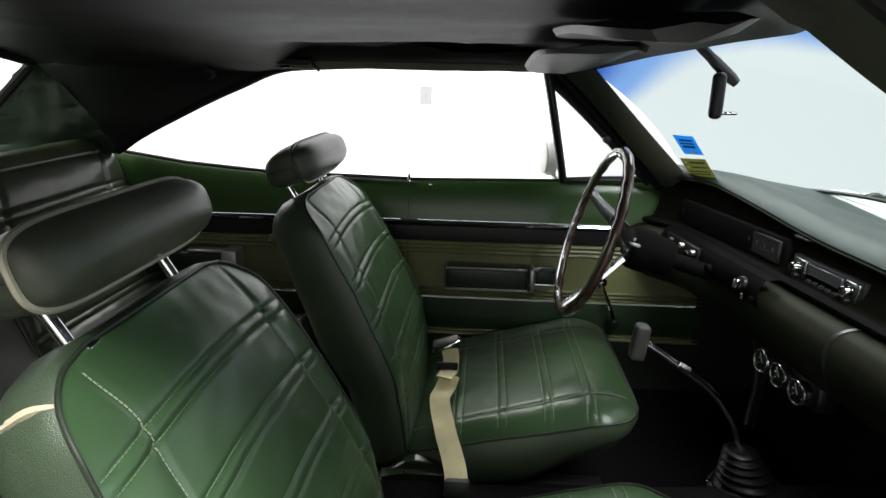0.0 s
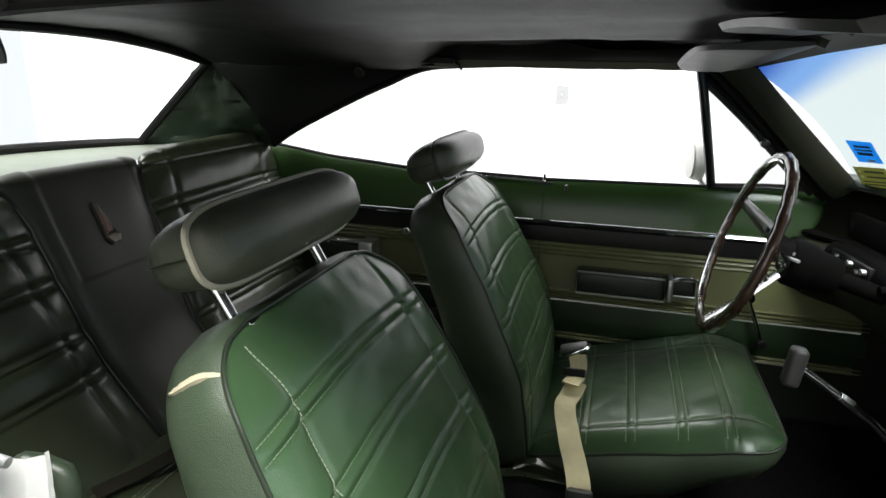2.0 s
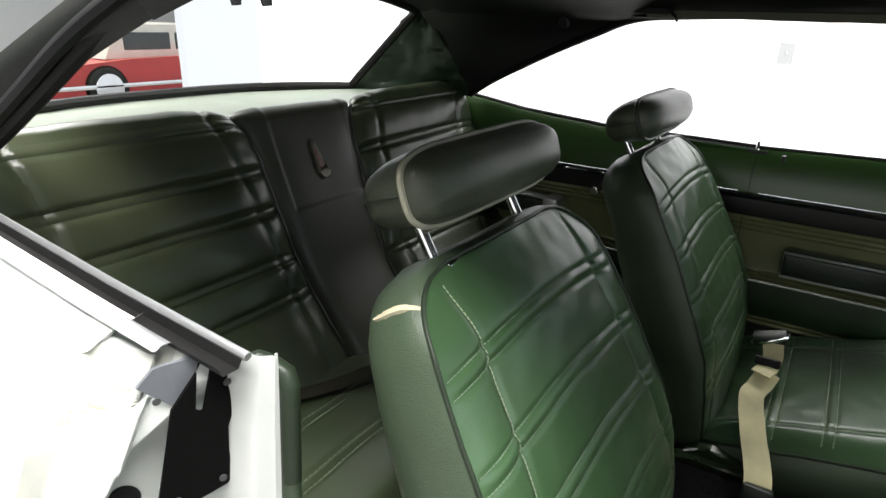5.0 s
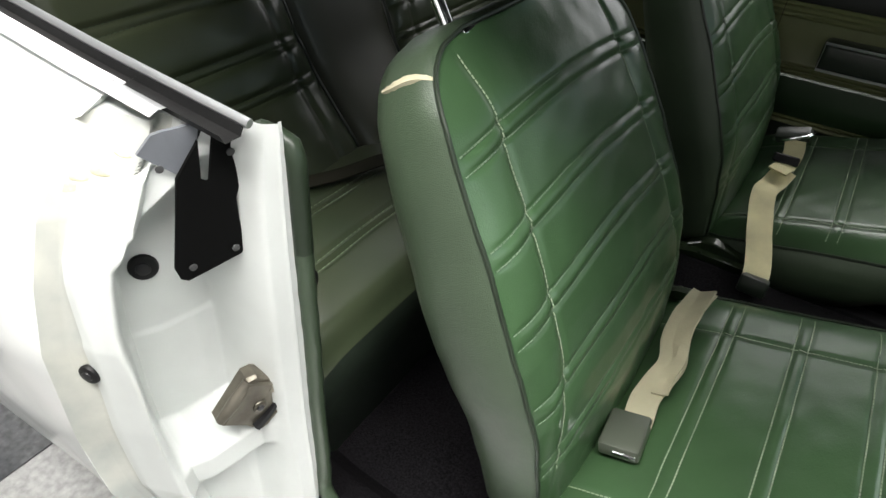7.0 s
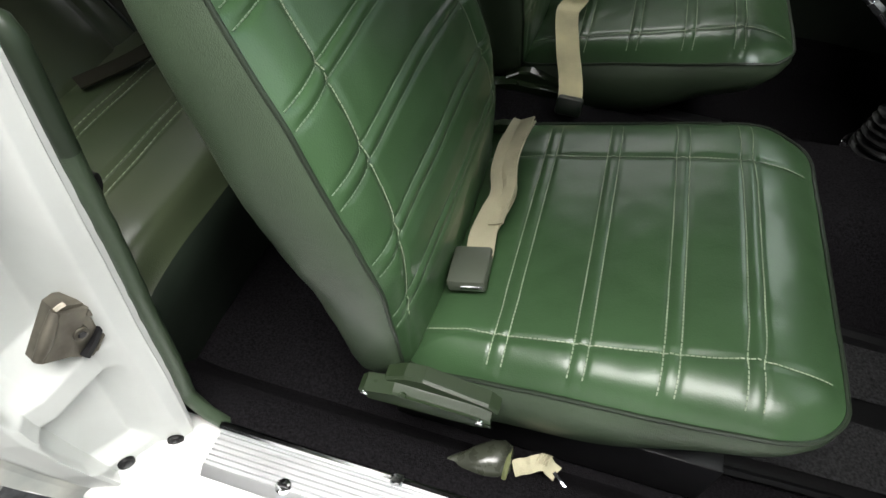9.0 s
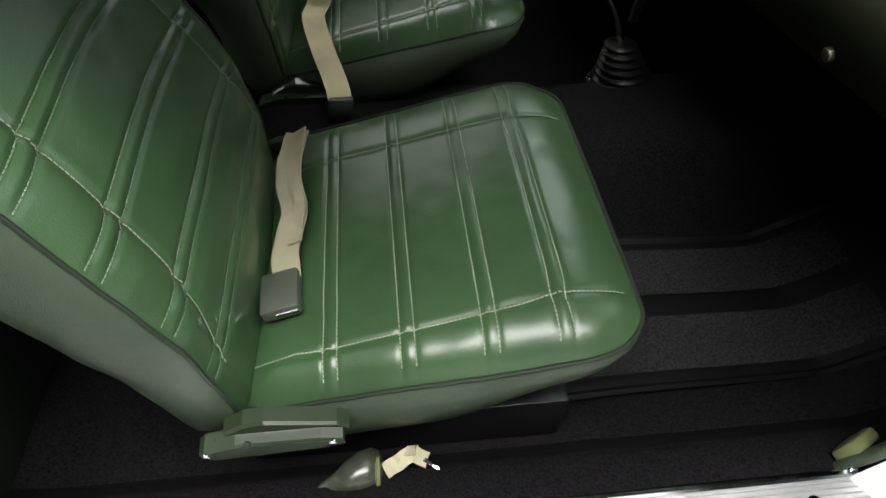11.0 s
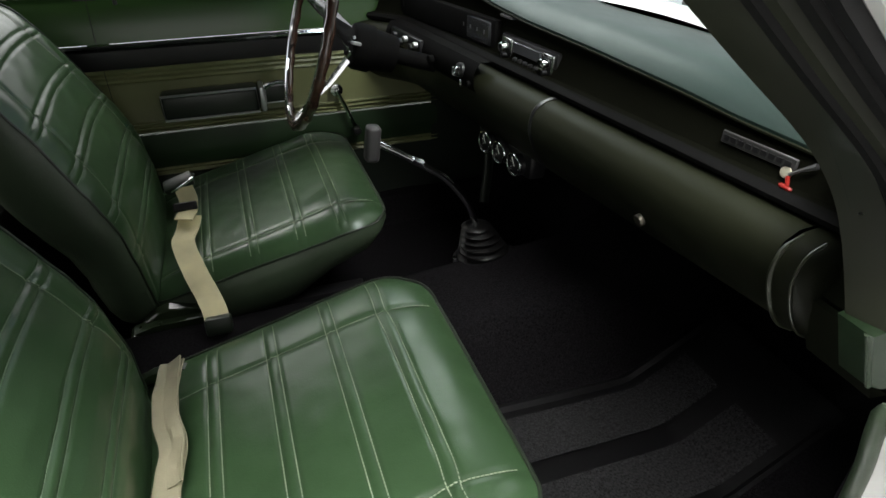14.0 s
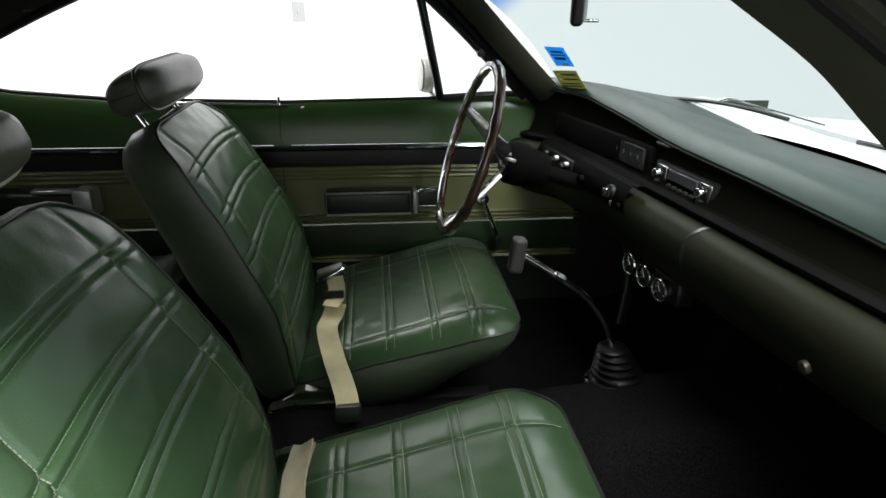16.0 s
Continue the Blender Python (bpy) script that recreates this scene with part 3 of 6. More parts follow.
rows.append([(-1.222 - 0.015 * (1 - v * v), YC + v * 0.553, 1.270 + 0.06 * (1 - max(0.0, v) ** 2.2)) for v in np.linspace(-1, 1, 45)])
solo("ceiling", loft(rows, False), HEADLINER, "black perforated vinyl headliner with sewn bows", "headliner", "structure")
rows = []
for x in np.linspace(0.36, -1.235, 24):
    hw, ze = roof_edge(min(0.3, max(-1.21, x)))
    rows.append([(x, YC + v * (hw + 0.05), ze + (0.055 if v < 0 else 0.035) + (1.375 - ze) * (1 - abs(v) ** 3)) for v in np.linspace(-1, 1, 25)])
# outer shell, unseen; added to keep light from above out of the cabin
solo("roof", loft(rows, False), WHITE_PAINT, "white painted steel car roof", "roof", "structure")

for sy, word in ((1, "driver_side"), (-1, "passenger_side")):
    # sail panel behind the side window
    low = RAIL[2:] if sy > 0 else [(-0.50, 0.82, 1.306), (-0.528, 0.82, 1.294), (-0.563, 0.82, 1.284), (-0.624, 0.82, 1.266), (-0.675, 0.82, 1.251), (-0.730, 0.82, 1.234), (-1.20, 0.85, 1.045)]
    rail = spline(side([(x, y + 0.01, z) for x, y, z in low], sy), 5)
    n = len(rail)
    top = [side([(lerp_list((0, 1), (-0.485, -1.205), i / (n - 1)), lerp_list((0, 1), (0.80, 0.735), i / (n - 1)), 1.279 - 0.003 * i / (n - 1))], sy)[0] for i in range(n)]
    if sy < 0:
        top = [p + Vector((0, 0.0, 0.07)) for p in rail]
    rows = []
    for k in np.linspace(0, 1, 10):
        rows.append([a.lerp(b, k) + Vector((0, sy * 0.018 * math.sin(math.pi * k) * smoothstep(0, 0.4, i / n), 0)) for i, (a, b) in enumerate(zip(top, rail))])
    solo("wall_sail_" + word, loft(rows, False), HEADLINER, "black vinyl sail panel beside the rear window", "trim panel", "structure")
    # wrinkled green vinyl corner next to the rear window
    a, b = side([(-1.195, 0.742, 1.285), (-1.095, 0.885, 1.030)], sy)
    c, d = side([(-1.235, 0.73, 1.278), (-1.51, 0.745, 1.026)], sy)
    rows = []
    for u in np.linspace(0, 1, 26):
        p, q = a.lerp(b, u), c.lerp(d, u)
        row = []
        for v in np.linspace(0, 1, 22):
            w = 0.020 * noise.noise(Vector((u * 5 + v * 2, v * 5, 2 + sy))) + 0.010 * noise.noise(Vector((u * 13, v * 9, 6 + sy)))
            row.append(p.lerp(q, v) + Vector((0, sy * (w + 0.03 * math.sin(math.pi * v)), 0)))
        rows.append(row)
    solo("wall_corner_" + word, loft(rows, False), mat("loose_dark_green_vinyl_" + word, (0.040, 0.066, 0.041), 0.36, bump=0.1, bump_scale=700, kind="VORONOI"), "wrinkled dark green vinyl in the rear window corner", "trim panel", "structure")
    # seals along the side opening
    lift = 0.008 if sy > 0 else 0.040
    line = spline(side([(0.115, 0.815, 1.288 + lift), *[(x, y + 0.015, z + lift * smoothstep(-1.1, -0.7, x)) for x, y, z in RAIL[1:]]], sy), 8)
    solo("trim_seal_" + word, tube(line, 0.011, 8), RUBBER, "black rubber seal along the roof rail", "seal", "structure")
    line2 = [p + Vector((0, sy * 0.022, 0.006)) for p in line]
    solo("trim_rail_" + word, tube(line2, 0.013, 8, flat=0.7), PLASTIC, "black painted roof rail", "roof rail", "structure")
    # A-pillar
    vent_edge = [(0.10, 0.825, 1.300), (0.147, 0.822, 1.278), (0.27, 0.835, 1.160), (0.384, 0.85, 1.042), (0.455, 0.87, 0.975)]
    glass_edge = [(0.205, 0.80, 1.315), (0.225, 0.80, 1.288), (0.345, 0.815, 1.165), (0.470, 0.83, 1.042), (0.545, 0.84, 0.970)]
    rows = []
    if sy > 0:
        for p, q in zip(spline(vent_edge, 5), spline(glass_edge, 5)):
            sec = [p + Vector((0.0, 0.045, 0.0)), p, p * 0.75 + q * 0.25 + Vector((0, -0.006, 0.0)), p * 0.3 + q * 0.7 + Vector((0, -0.008, 0.0)), q, q + Vector((0.008, 0.05, 0))]
            rows.append(sec)
    else:
        vent_edge = [(0.085, 0.80, 1.335), (0.136, 0.80, 1.300), (0.191, 0.80, 1.263), (0.264, 0.80, 1.219), (0.318, 0.80, 1.176), (0.401, 0.80, 1.110), (0.479, 0.80, 1.050), (0.515, 0.81, 1.012), (0.530, 0.83, 0.975), (0.548, 0.845, 0.919), (0.552, 0.865, 0.868)]
        for p in spline(vent_edge, 5):
            sec = [p, p + Vector((0.004, 0.014, 0.003)), p + Vector((0.014, 0.040, 0.006)), p + Vector((0.022, 0.044, 0.004)), p + Vector((0.070, 0.044, 0.0)), p + Vector((0.060, 0.0, 0.0))]
            rows.append([mirror_y(v) for v in sec])
        for o, w, r, m, word2, look_of in ((0.018, 0.050, 0.009, RUBBER, "inner", "black rubber"), (0.024, 0.070, 0.011, PILLAR_PAINT, "middle", "dark green steel"), (0.030, 0.090, 0.010, RUBBER, "outer", "black rubber"), (0.034, 0.110, 0.011, PLASTIC, "channel", "black painted"), (0.036, 0.135, 0.010, WHITE_PAINT, "gutter", "white painted")):
            line = spline([mirror_y((x + o, y + w, z + 0.008)) for x, y, z in vent_edge[:-1]], 6)
            solo("trim_pillar_" + word2, tube(line, r, 8), m, look_of + " strip along the windshield pillar", "seal", "structure")
    solo("wall_pillar_" + word, loft(rows, True, False, True, True), PILLAR_PAINT, "dark green painted windshield pillar", "pillar", "structure")
    if sy < 0:
        continue
    line = spline(side([(x - 0.012, y + 0.03, z) for x, y, z in vent_edge], sy), 6)
    solo("trim_pillar_seal_" + word, tube(line, 0.012, 8), RUBBER, "black rubber seal along the windshield pillar", "seal", "structure")


def shield_bottom(y):
    r = abs((y - YC) / 0.665)
    return Vector((0.865 - 0.345 * min(1.0, r) ** 2.0, y, 0.985))


def shield_top(y):
    r = abs((y - YC) / 0.625)
    return Vector((0.30 - 0.09 * r ** 2, y, 1.335 - 0.045 * r ** 2))


rows = []
for k in np.linspace(0, 1, 14):
    rows.append([shield_bottom(YC + v * 0.665).lerp(shield_top(YC + v * 0.625), k) + Vector((0.02 * math.sin(math.pi * k), 0, 0.02 * math.sin(math.pi * k))) for v in np.linspace(-1, 1, 30)])
shield = solo("window_windshield", loft(rows, False), glass("windshield_glass", (0.76, 0.855, 0.85), (1.306, 1.392)), "curved windshield with a blue shade band on top", "windshield", "structure")
shield.visible_shadow = False

rows = []
for y in np.linspace(-0.45, 0.82, 50):
    x = lerp_list((-0.45, -0.40, -0.33, -0.22, 0.0, 0.4, 0.8), (0.130, 0.150, 0.192, 0.228, 0.255, 0.258, 0.226), y)
    z = lerp_list((-0.45, -0.40, -0.30, 0.0, 0.4, 0.8), (1.297, 1.302, 1.309, 1.314, 1.308, 1.288), y)
    rows.append([(x, y, z), (x - 0.012, y, z + 0.004), (x - 0.03, y, z + 0.016), (x - 0.05, y, z + 0.040), (x + 0.05, y, z + 0.055), (x + 0.06, y, z + 0.03), (x + 0.008, y, z + 0.003)])
solo("trim_windshield_header", loft(rows, True, False, True, True), PILLAR_PAINT, "dark painted header strip over the windshield", "header", "structure")

# rear window with its rubber frame
lo = lambda v: Vector((-1.50 - 0.20 * (1 - abs(v) ** 3), YC + v * 0.56, 1.036))
hi = lambda v: Vector((-1.225 - 0.015 * (1 - abs(v) ** 2), YC + v * 0.545, 1.275 + 0.06 * (1 - max(0.0, v) ** 2.2)))
vs = np.linspace(-1, 1, 30)
rear = solo("window_rear", loft([[lo(v).lerp(hi(v), k) + Vector((-0.03 * math.sin(math.pi * k), 0, 0.02 * math.sin(math.pi * k))) for v in vs] for k in np.linspace(0, 1, 10)], False), glass("rear_glass", (0.95, 0.97, 0.97)), "wide curved rear window", "rear window", "structure")
rear.visible_shadow = False
frame_line = [lo(v) for v in vs] + [lo(1).lerp(hi(1), k) for k in np.linspace(0.1, 0.9, 9)] + [hi(v) for v in vs[::-1]] + [hi(-1).lerp(lo(-1), k) for k in np.linspace(0.1, 0.9, 9)]
solo("trim_rear_window", tube([p + Vector((0.012, 0, 0.004)) for p in frame_line], 0.013, 8, True), RUBBER, "black rubber frame of the rear window", "seal", "structure")

# package tray
rows = []
for k in np.linspace(0, 1, 14):
    rows.append([Vector((-1.178, YC + v * 0.72, 1.046)).lerp(lo(v) + Vector((-0.03, v * 0.12, -0.012)), k) for v in np.linspace(-1, 1, 30)])
solo("package_shelf", loft(rows, False), mat("grey_green_shelf_board", (0.21, 0.245, 0.195), 0.45, bump=0.2, bump_scale=300, vary=0.1), "pale green rear package shelf under the back window", "package shelf", "structure")


rows, gap = [], []
for x in np.linspace(-0.56, 0.10, 60):
    sag = 0.004 * abs(math.sin(x * 9)) + 0.003 * noise.noise(Vector((x * 20, 0, 0)))
    hgt = 0.008 + 0.014 * smoothstep(-0.56, -0.40, x)
    rows.append([(x, 0.786, 1.280 + hgt), (x, 0.789, 1.288 - sag * 0.5), (x, 0.796, 1.279 - sag * 0.4), (x, 0.806, 1.283), (x, 0.804, 1.282 + hgt)])
    top = lerp_list((-0.586, -0.526, -0.466, -0.434, -0.393, -0.342, -0.285, -0.247, -0.192, -0.136, -0.038, 0.023, 0.10), (1.318, 1.324, 1.334, 1.346, 1.336, 1.334, 1.338, 1.347, 1.332, 1.322, 1.321, 1.326, 1.326), x)
    gap.append([(x, 0.790, 1.294), (x, 0.776, 1.300), (x, 0.760, 0.5 * top + 0.65), (x, 0.750, top), (x, 0.80, top + 0.01)])
solo("trim_headliner_welt", loft(rows, True, False, True, True), mat("faded_welt", (0.13, 0.13, 0.095), 0.6, bump=0.2, bump_scale=400), "faded loose headliner welt above the driver window", "welt", "structure")
# black strip stands in for the shadow band between headliner and welt
solo("trim_headliner_gap", loft(gap, False), RUBBER, "black scalloped fold at the headliner edge, gap shade put into its colour", "headliner edge", "structure")
hook = thing("coat_hook", "black plastic coat hook on the roof rail", "coat hook")
part("plate", block(-0.60, -0.50, 0.770, 0.795, 1.285, 1.302, 0.004, 1), PLASTIC, hook)
part("hook", tube(spline([(-0.50, 0.785, 1.29), (-0.487, 0.782, 1.280), (-0.485, 0.790, 1.272)], 4), 0.004, 8), PLASTIC, hook)
light = thing("courtesy_switch", "small dark knob on the sail panel", "switch")
part("knob", disc((-0.76, 0.765, 1.262), (0.1, -1, -0.2), 0.014, 0.016, 16), PLASTIC, light)

# ---- the driver's door and the trim of both rear quarters ----
def belt(x):
    return lerp_list((-1.13, -0.68, -0.45, 0.2, 0.5), (1.034, 0.989, 0.972, 0.976, 0.985), x)


def belt_driver(x):
    return lerp_list((-1.13, -0.935, -0.668, -0.45, -0.257, 0.2, 0.5), (1.028, 0.999, 0.977, 0.973, 0.969, 0.978, 0.985), x)


def strip_panel(x0, x1, prof, sy, n=24, ride=0.0):
    """A panel swept along the car: prof lists (inward y, z); its top follows the belt line by the share ride."""
    rows = []
    for x in np.linspace(x0, x1, n):
        line = belt_driver if sy > 0 else belt
        up = lambda z: (line(x) - 0.975) * ride * max(0.0, (z - 0.864) / 0.111)
        rows.append([Vector((x, y, z + up(z))) if sy > 0 else mirror_y((x, y, z + up(z))) for y, z in prof])
    return loft(rows, False)


def side_trim(owner, x0, x1, sy):
    part("upper_panel", strip_panel(x0, x1, [*([(0.955, 0.972), (0.945, 0.978), (0.925, 0.976)] if sy > 0 else [(0.908, 0.974)]), (0.912, 0.962), (0.905, 0.94), (0.893, 0.90), (0.888, 0.864)], sy, ride=1.0), PAINT_GREEN, owner, "glossy green painted metal")
    part("chrome_strip", strip_panel(x0, x1, [(0.890, 0.864), (0.880, 0.862), (0.877, 0.857), (0.880, 0.852), (0.890, 0.850)], sy), CHROME, owner, "bright moulding")
    part("dark_band", strip_panel(x0, x1, [(0.889, 0.850), (0.885, 0.846), (0.884, 0.82), (0.886, 0.803), (0.890, 0.800)], sy), PLASTIC, owner, "black band")
    prof = [(0.890, 0.802)]
    for z in (0.795, 0.783, 0.770):
        prof += [(0.883, z + 0.005), (0.879, z), (0.883, z - 0.005)]
    prof += [(0.883, 0.72), (0.884, 0.668)]
    for z in (0.660, 0.648, 0.637):
        prof += [(0.883, z + 0.004), (0.877, z), (0.883, z - 0.004)]
    part("middle_panel", strip_panel(x0, x1, prof, sy), VINYL_OLIVE, owner, "olive vinyl with moulded ribs")
    part("lower_panel", strip_panel(x0, x1, [(0.888, 0.632), (0.880, 0.628), (0.878, 0.58), (0.882, 0.535), (0.886, 0.530)], sy), DOOR_VINYL, owner, "dark green vinyl")
    prof = [(0.886, 0.531), (0.878, 0.527), (0.882, 0.521), (0.878, 0.514), (0.884, 0.509)]
    part("lower_ribs", strip_panel(x0, x1, prof, sy), VINYL_OLIVE, owner, "olive ribs")
    part("kick_panel", strip_panel(x0, x1, [(0.885, 0.509), (0.883, 0.45), (0.880, 0.36), (0.86, 0.30)], sy), VINYL_DARK, owner, "dark green kick strip")


door = thing("driver_door", "closed driver door with green metal, olive ribbed vinyl and a black armrest", "car door", (0.1, 0.9, 0.3))
door.location = (0, 0, 0)
# fillers are added to stop the wall's light showing through the gap
solo("wall_door_gap_upper", block(-0.29, -0.24, 0.914, 0.919, 0.84, 0.968), PLASTIC, "black filler behind the upper door gap", "filler", "structure", smooth=False)
solo("wall_door_gap", block(-0.29, -0.24, 0.897, 0.903, 0.30, 0.845), PLASTIC, "black filler behind the door gap", "filler", "structure", smooth=False)
side_trim(door, -0.262, 0.60, 1)
arm = part("armrest", block(-0.150, 0.090, 0.822, 0.884, 0.677, 0.744, 0.014, 3), VINYL_DARK, door, "dark vinyl armrest pad")
part("chrome_rim", tube([(-0.146, 0.822, 0.742), (0.085, 0.822, 0.742), (0.087, 0.822, 0.680), (-0.146, 0.822, 0.680)], 0.0036, 6, True), SILL_METAL, arm, "thin chrome rim")
pull = part("door_handle", block(0.092, 0.106, 0.818, 0.880, 0.678, 0.744, 0.005, 2), SILL_METAL, door, "chrome door pull")
part("pull_cup", block(0.106, 0.166, 0.846, 0.884, 0.690, 0.738, 0.006, 2), VINYL_DARK, pull, "dark cup")
part("pull_lever", tube(spline([(0.104, 0.824, 0.740), (0.125, 0.832, 0.746), (0.150, 0.838, 0.747), (0.172, 0.842, 0.742)], 4), 0.0052, 8), CHROME, pull, "chrome release lever")
part("cup_rim", tube([(0.108, 0.846, 0.737), (0.165, 0.846, 0.737), (0.165, 0.846, 0.692), (0.108, 0.846, 0.692)], 0.0022, 6, True), SILL_METAL, pull, "thin bright rim")
crank = part("window_crank", disc((0.30, 0.884, 0.70), (0, -1, 0), 0.018, 0.02), CHROME, door)
part("crank_arm", tube([(0.30, 0.864, 0.70), (0.325, 0.855, 0.64), (0.345, 0.850, 0.585)], 0.006, 8), CHROME, crank)
part("crank_knob", disc((0.345, 0.862, 0.585), (0, -1, 0), 0.012, 0.03, 14), PLASTIC, crank)
part("lock_button", disc((-0.20, 0.905, 0.950), (0, -0.4, 1), 0.005, 0.016, 10), GREY_GRIP, door)
part("window_seal", tube([(x, 0.935, belt_driver(x) + 0.004) for x in np.linspace(-0.262, 0.45, 20)], 0.005, 6), RUBBER, door, "black window seal")

# vent window of the driver's door
post = [(0.104, 0.835, 1.290), (0.124, 0.852, 1.21), (0.160, 0.90, 1.06), (0.178, 0.925, 0.982)]
vent = part("vent_window", tube(spline(post, 5), 0.013, 8, flat=0.8), PLASTIC, door, "black vent window post")
part("vent_sill", tube([(0.178, 0.92, 0.985), (0.30, 0.915, 0.993), (0.43, 0.90, 0.998)], 0.010, 8, flat=0.6), PLASTIC, vent)
part("vent_frame", tube(spline([(0.112, 0.858, 1.268), (0.230, 0.868, 1.165), (0.345, 0.882, 1.052), (0.412, 0.898, 0.992)], 6), 0.017, 8, flat=0.7), PLASTIC, vent, "black slanting vent frame")
pane = loft([[(0.165, 0.915, 0.99), (0.42, 0.90, 1.0)], [(0.13, 0.85, 1.25), (0.16, 0.85, 1.26)]], False)
pane_ob = part("pane", pane, glass("vent_glass"), vent, "clear vent pane")
pane_ob.visible_shadow = False
part("vent_knob", disc((0.277, 0.862, 1.109), (0, -1, 0), 0.011, 0.016, 14), PLASTIC, vent, "black vent latch knob")

for sy, word in ((1, "driver"), (-1, "passenger")):
    x0 = -1.13
    q = thing("quarter_trim", "green and olive rear side trim beside the back seat", "side trim", (0, 0, 0), "rear side trims")
    side_trim(q, -1.62, -0.2635 if sy > 0 else -0.535, sy)
    bm = block(-1.02, -0.775, 0.815, 0.884, 0.70, 0.762, 0.014, 3)
    if sy < 0:
        bm = moved(bm, Matrix.Translation((0, 2 * YC, 0)) @ Matrix.Diagonal((1, -1, 1, 1)))
    arm = part("armrest", bm, VINYL_DARK, q, "black vinyl armrest")
    if sy > 0:
        part("armrest_cap", block(-0.800, -0.752, 0.811, 0.882, 0.690, 0.768, 0.008, 2), SILL_METAL, arm, "chrome end cap")
        part("ashtray", block(-0.90, -0.79, 0.815, 0.845, 0.760, 0.770, 0.003, 1), SILL_METAL, arm, "chrome ashtray lid")
        part("crank_pin", disc((-0.655, 0.884, 0.805), (0, -1, 0), 0.013, 0.045, 14), CHROME, q, "chrome window crank knob")
        part("window_seal", tube([(x, 0.93, belt_driver(x) + 0.006) for x in np.linspace(-1.12, -0.27, 24)], 0.005, 6), RUBBER, q)
        part("belt_moulding", tube([(x, 0.915, belt_driver(x) + 0.001) for x in np.linspace(-0.60, -0.27, 10)], 0.004, 6), CHROME, q, "chrome belt moulding")
        part("window_stop", block(-0.268, -0.262, 0.922, 0.935, 0.972, 0.988, 0.001, 1), PLASTIC, q, "black window stop")


# ---- rear bench ----
def bench():
    seat = thing("rear_bench_seat", "dark green vinyl rear bench with stitched panels, plain middle panel", "rear seat", (0, YC, 0.38))
    RB, RT = Vector((-0.93, 0, 0.12)), Vector((-1.145, 0, 0.655))
    up = (RT - RB).normalized()
    fwd = Vector((up.z, 0, -up.x))
    BEND, ROLL, TOP = 0.583, 0.024, 0.640  # where the back starts to roll over, the roll's radius, the end of the cover
    LINES = (0.583, 0.478, 0.393, 0.284, 0.205)

    def half_mid(s):
        return lerp_list((0.0, 0.2, 0.3, 0.5, 0.56, 0.60, 0.64), (0.118, 0.128, 0.137, 0.146, 0.160, 0.180, 0.200), s)

    def column(s):
        return lerp_list((0.2, 0.3, 0.38, 0.456, 0.53, 0.59), (0.200, 0.206, 0.217, 0.222, 0.239, 0.254), s)

    def at(s, y, n):
        a = max(0.0, s - BEND) / ROLL
        c = RB + up * (min(s, BEND) + ROLL * math.sin(a)) - fwd * ROLL * (1 - math.cos(a))
        return c + (fwd * math.cos(a) + up * math.sin(a)) * n + Vector((0, y, 0))

    def side_panel(sgn, seed):
        def fn(u, v):
            s = (u + 1) / 2 * TOP
            t = (v + 1) / 2
            y0, y1 = half_mid(s) + 0.002, 0.735
            y = y0 + (y1 - y0) * t
            e = max(abs(v) ** 26, smoothstep(-0.94, -1.0, u))
            n = 0.022 * (1 - abs(v) ** 5) - 0.018 * e
            for a, b in zip(LINES, LINES[1:]):
                if b < s < a:
                    n += 0.006 * math.sin(math.pi * (s - b) / (a - b)) ** 0.7 * (1 - e)
            for p in LINES:
                for d in (-0.0085, 0.0085):
                    n += groove(s, p + d, 0.0045, 0.0042) * (1 - e)
            for c in (column(s), column(s) + 0.372):
                n += groove(y, c, 0.0055, 0.008) * (1 - e)
            n += 0.005 * noise.noise(Vector((s * 6, y * 7, seed))) + 0.0022 * noise.noise(Vector((s * 21, y * 17, seed + 3)))
            n += 0.05 * smoothstep(0.25, 0.0, s)
            return at(s, sgn * y, n)
        return fn

    for sgn, seed in ((-1, 1), (1, 5)):
        fn = side_panel(sgn, seed)
        b = part("backrest", grid_panel(fn, 150, 100), BENCH_VINYL_SHADED, seat, "stitched dark green vinyl backrest")
        edge = [fn(u, -0.985) for u in np.linspace(-0.9, 0.99, 50)]
        part("piping", tube([q + fwd * 0.004 for q in edge], 0.0042, 6), VINYL_DARK, b, "black welt piping")
        rows = []
        for p in LINES:
            for d in (-0.0085, 0.0085):
                rows.append([((p + d) / TOP * 2 - 1, v) for v in np.linspace(-0.97, 0.97, 70)])
        part("stitching", stitches(rows, lambda u, v: (fn(u, v), fwd), 0.006, 0.004, 0.0007, 0.0004), mat("dull_green_thread", (0.07, 0.09, 0.06), 0.8, vary=0.2), b, "dull green stitching", kind="stuff")

    def mid_fn(u, v):
        s = (u + 1) / 2 * TOP
        y = v * half_mid(s)
        n = 0.012 * (1 - v ** 4) - 0.010 * abs(v) ** 20
        inset = smoothstep(0.372, 0.382, s) * smoothstep(0.125, 0.118, abs(y - 0.012))
        n += -0.0035 * inset + 0.0020 * noise.noise(Vector((s * 7, y * 9, 9))) + 0.05 * smoothstep(0.25, 0.0, s)
        return at(s, y, n)

    mid = part("middle_panel", grid_panel(mid_fn, 130, 60), mat("dark_green_plain_vinyl", (0.046, 0.048, 0.034), 0.40, bump=0.10, bump_scale=420, kind="VORONOI"), seat, "plain dark vinyl middle panel")

    # slim pointed emblem with a blunt five-sided foot on the middle panel
    def em(s, y, h):
        return mid_fn(s / TOP * 2 - 1, y / half_mid(s)) + fwd * h

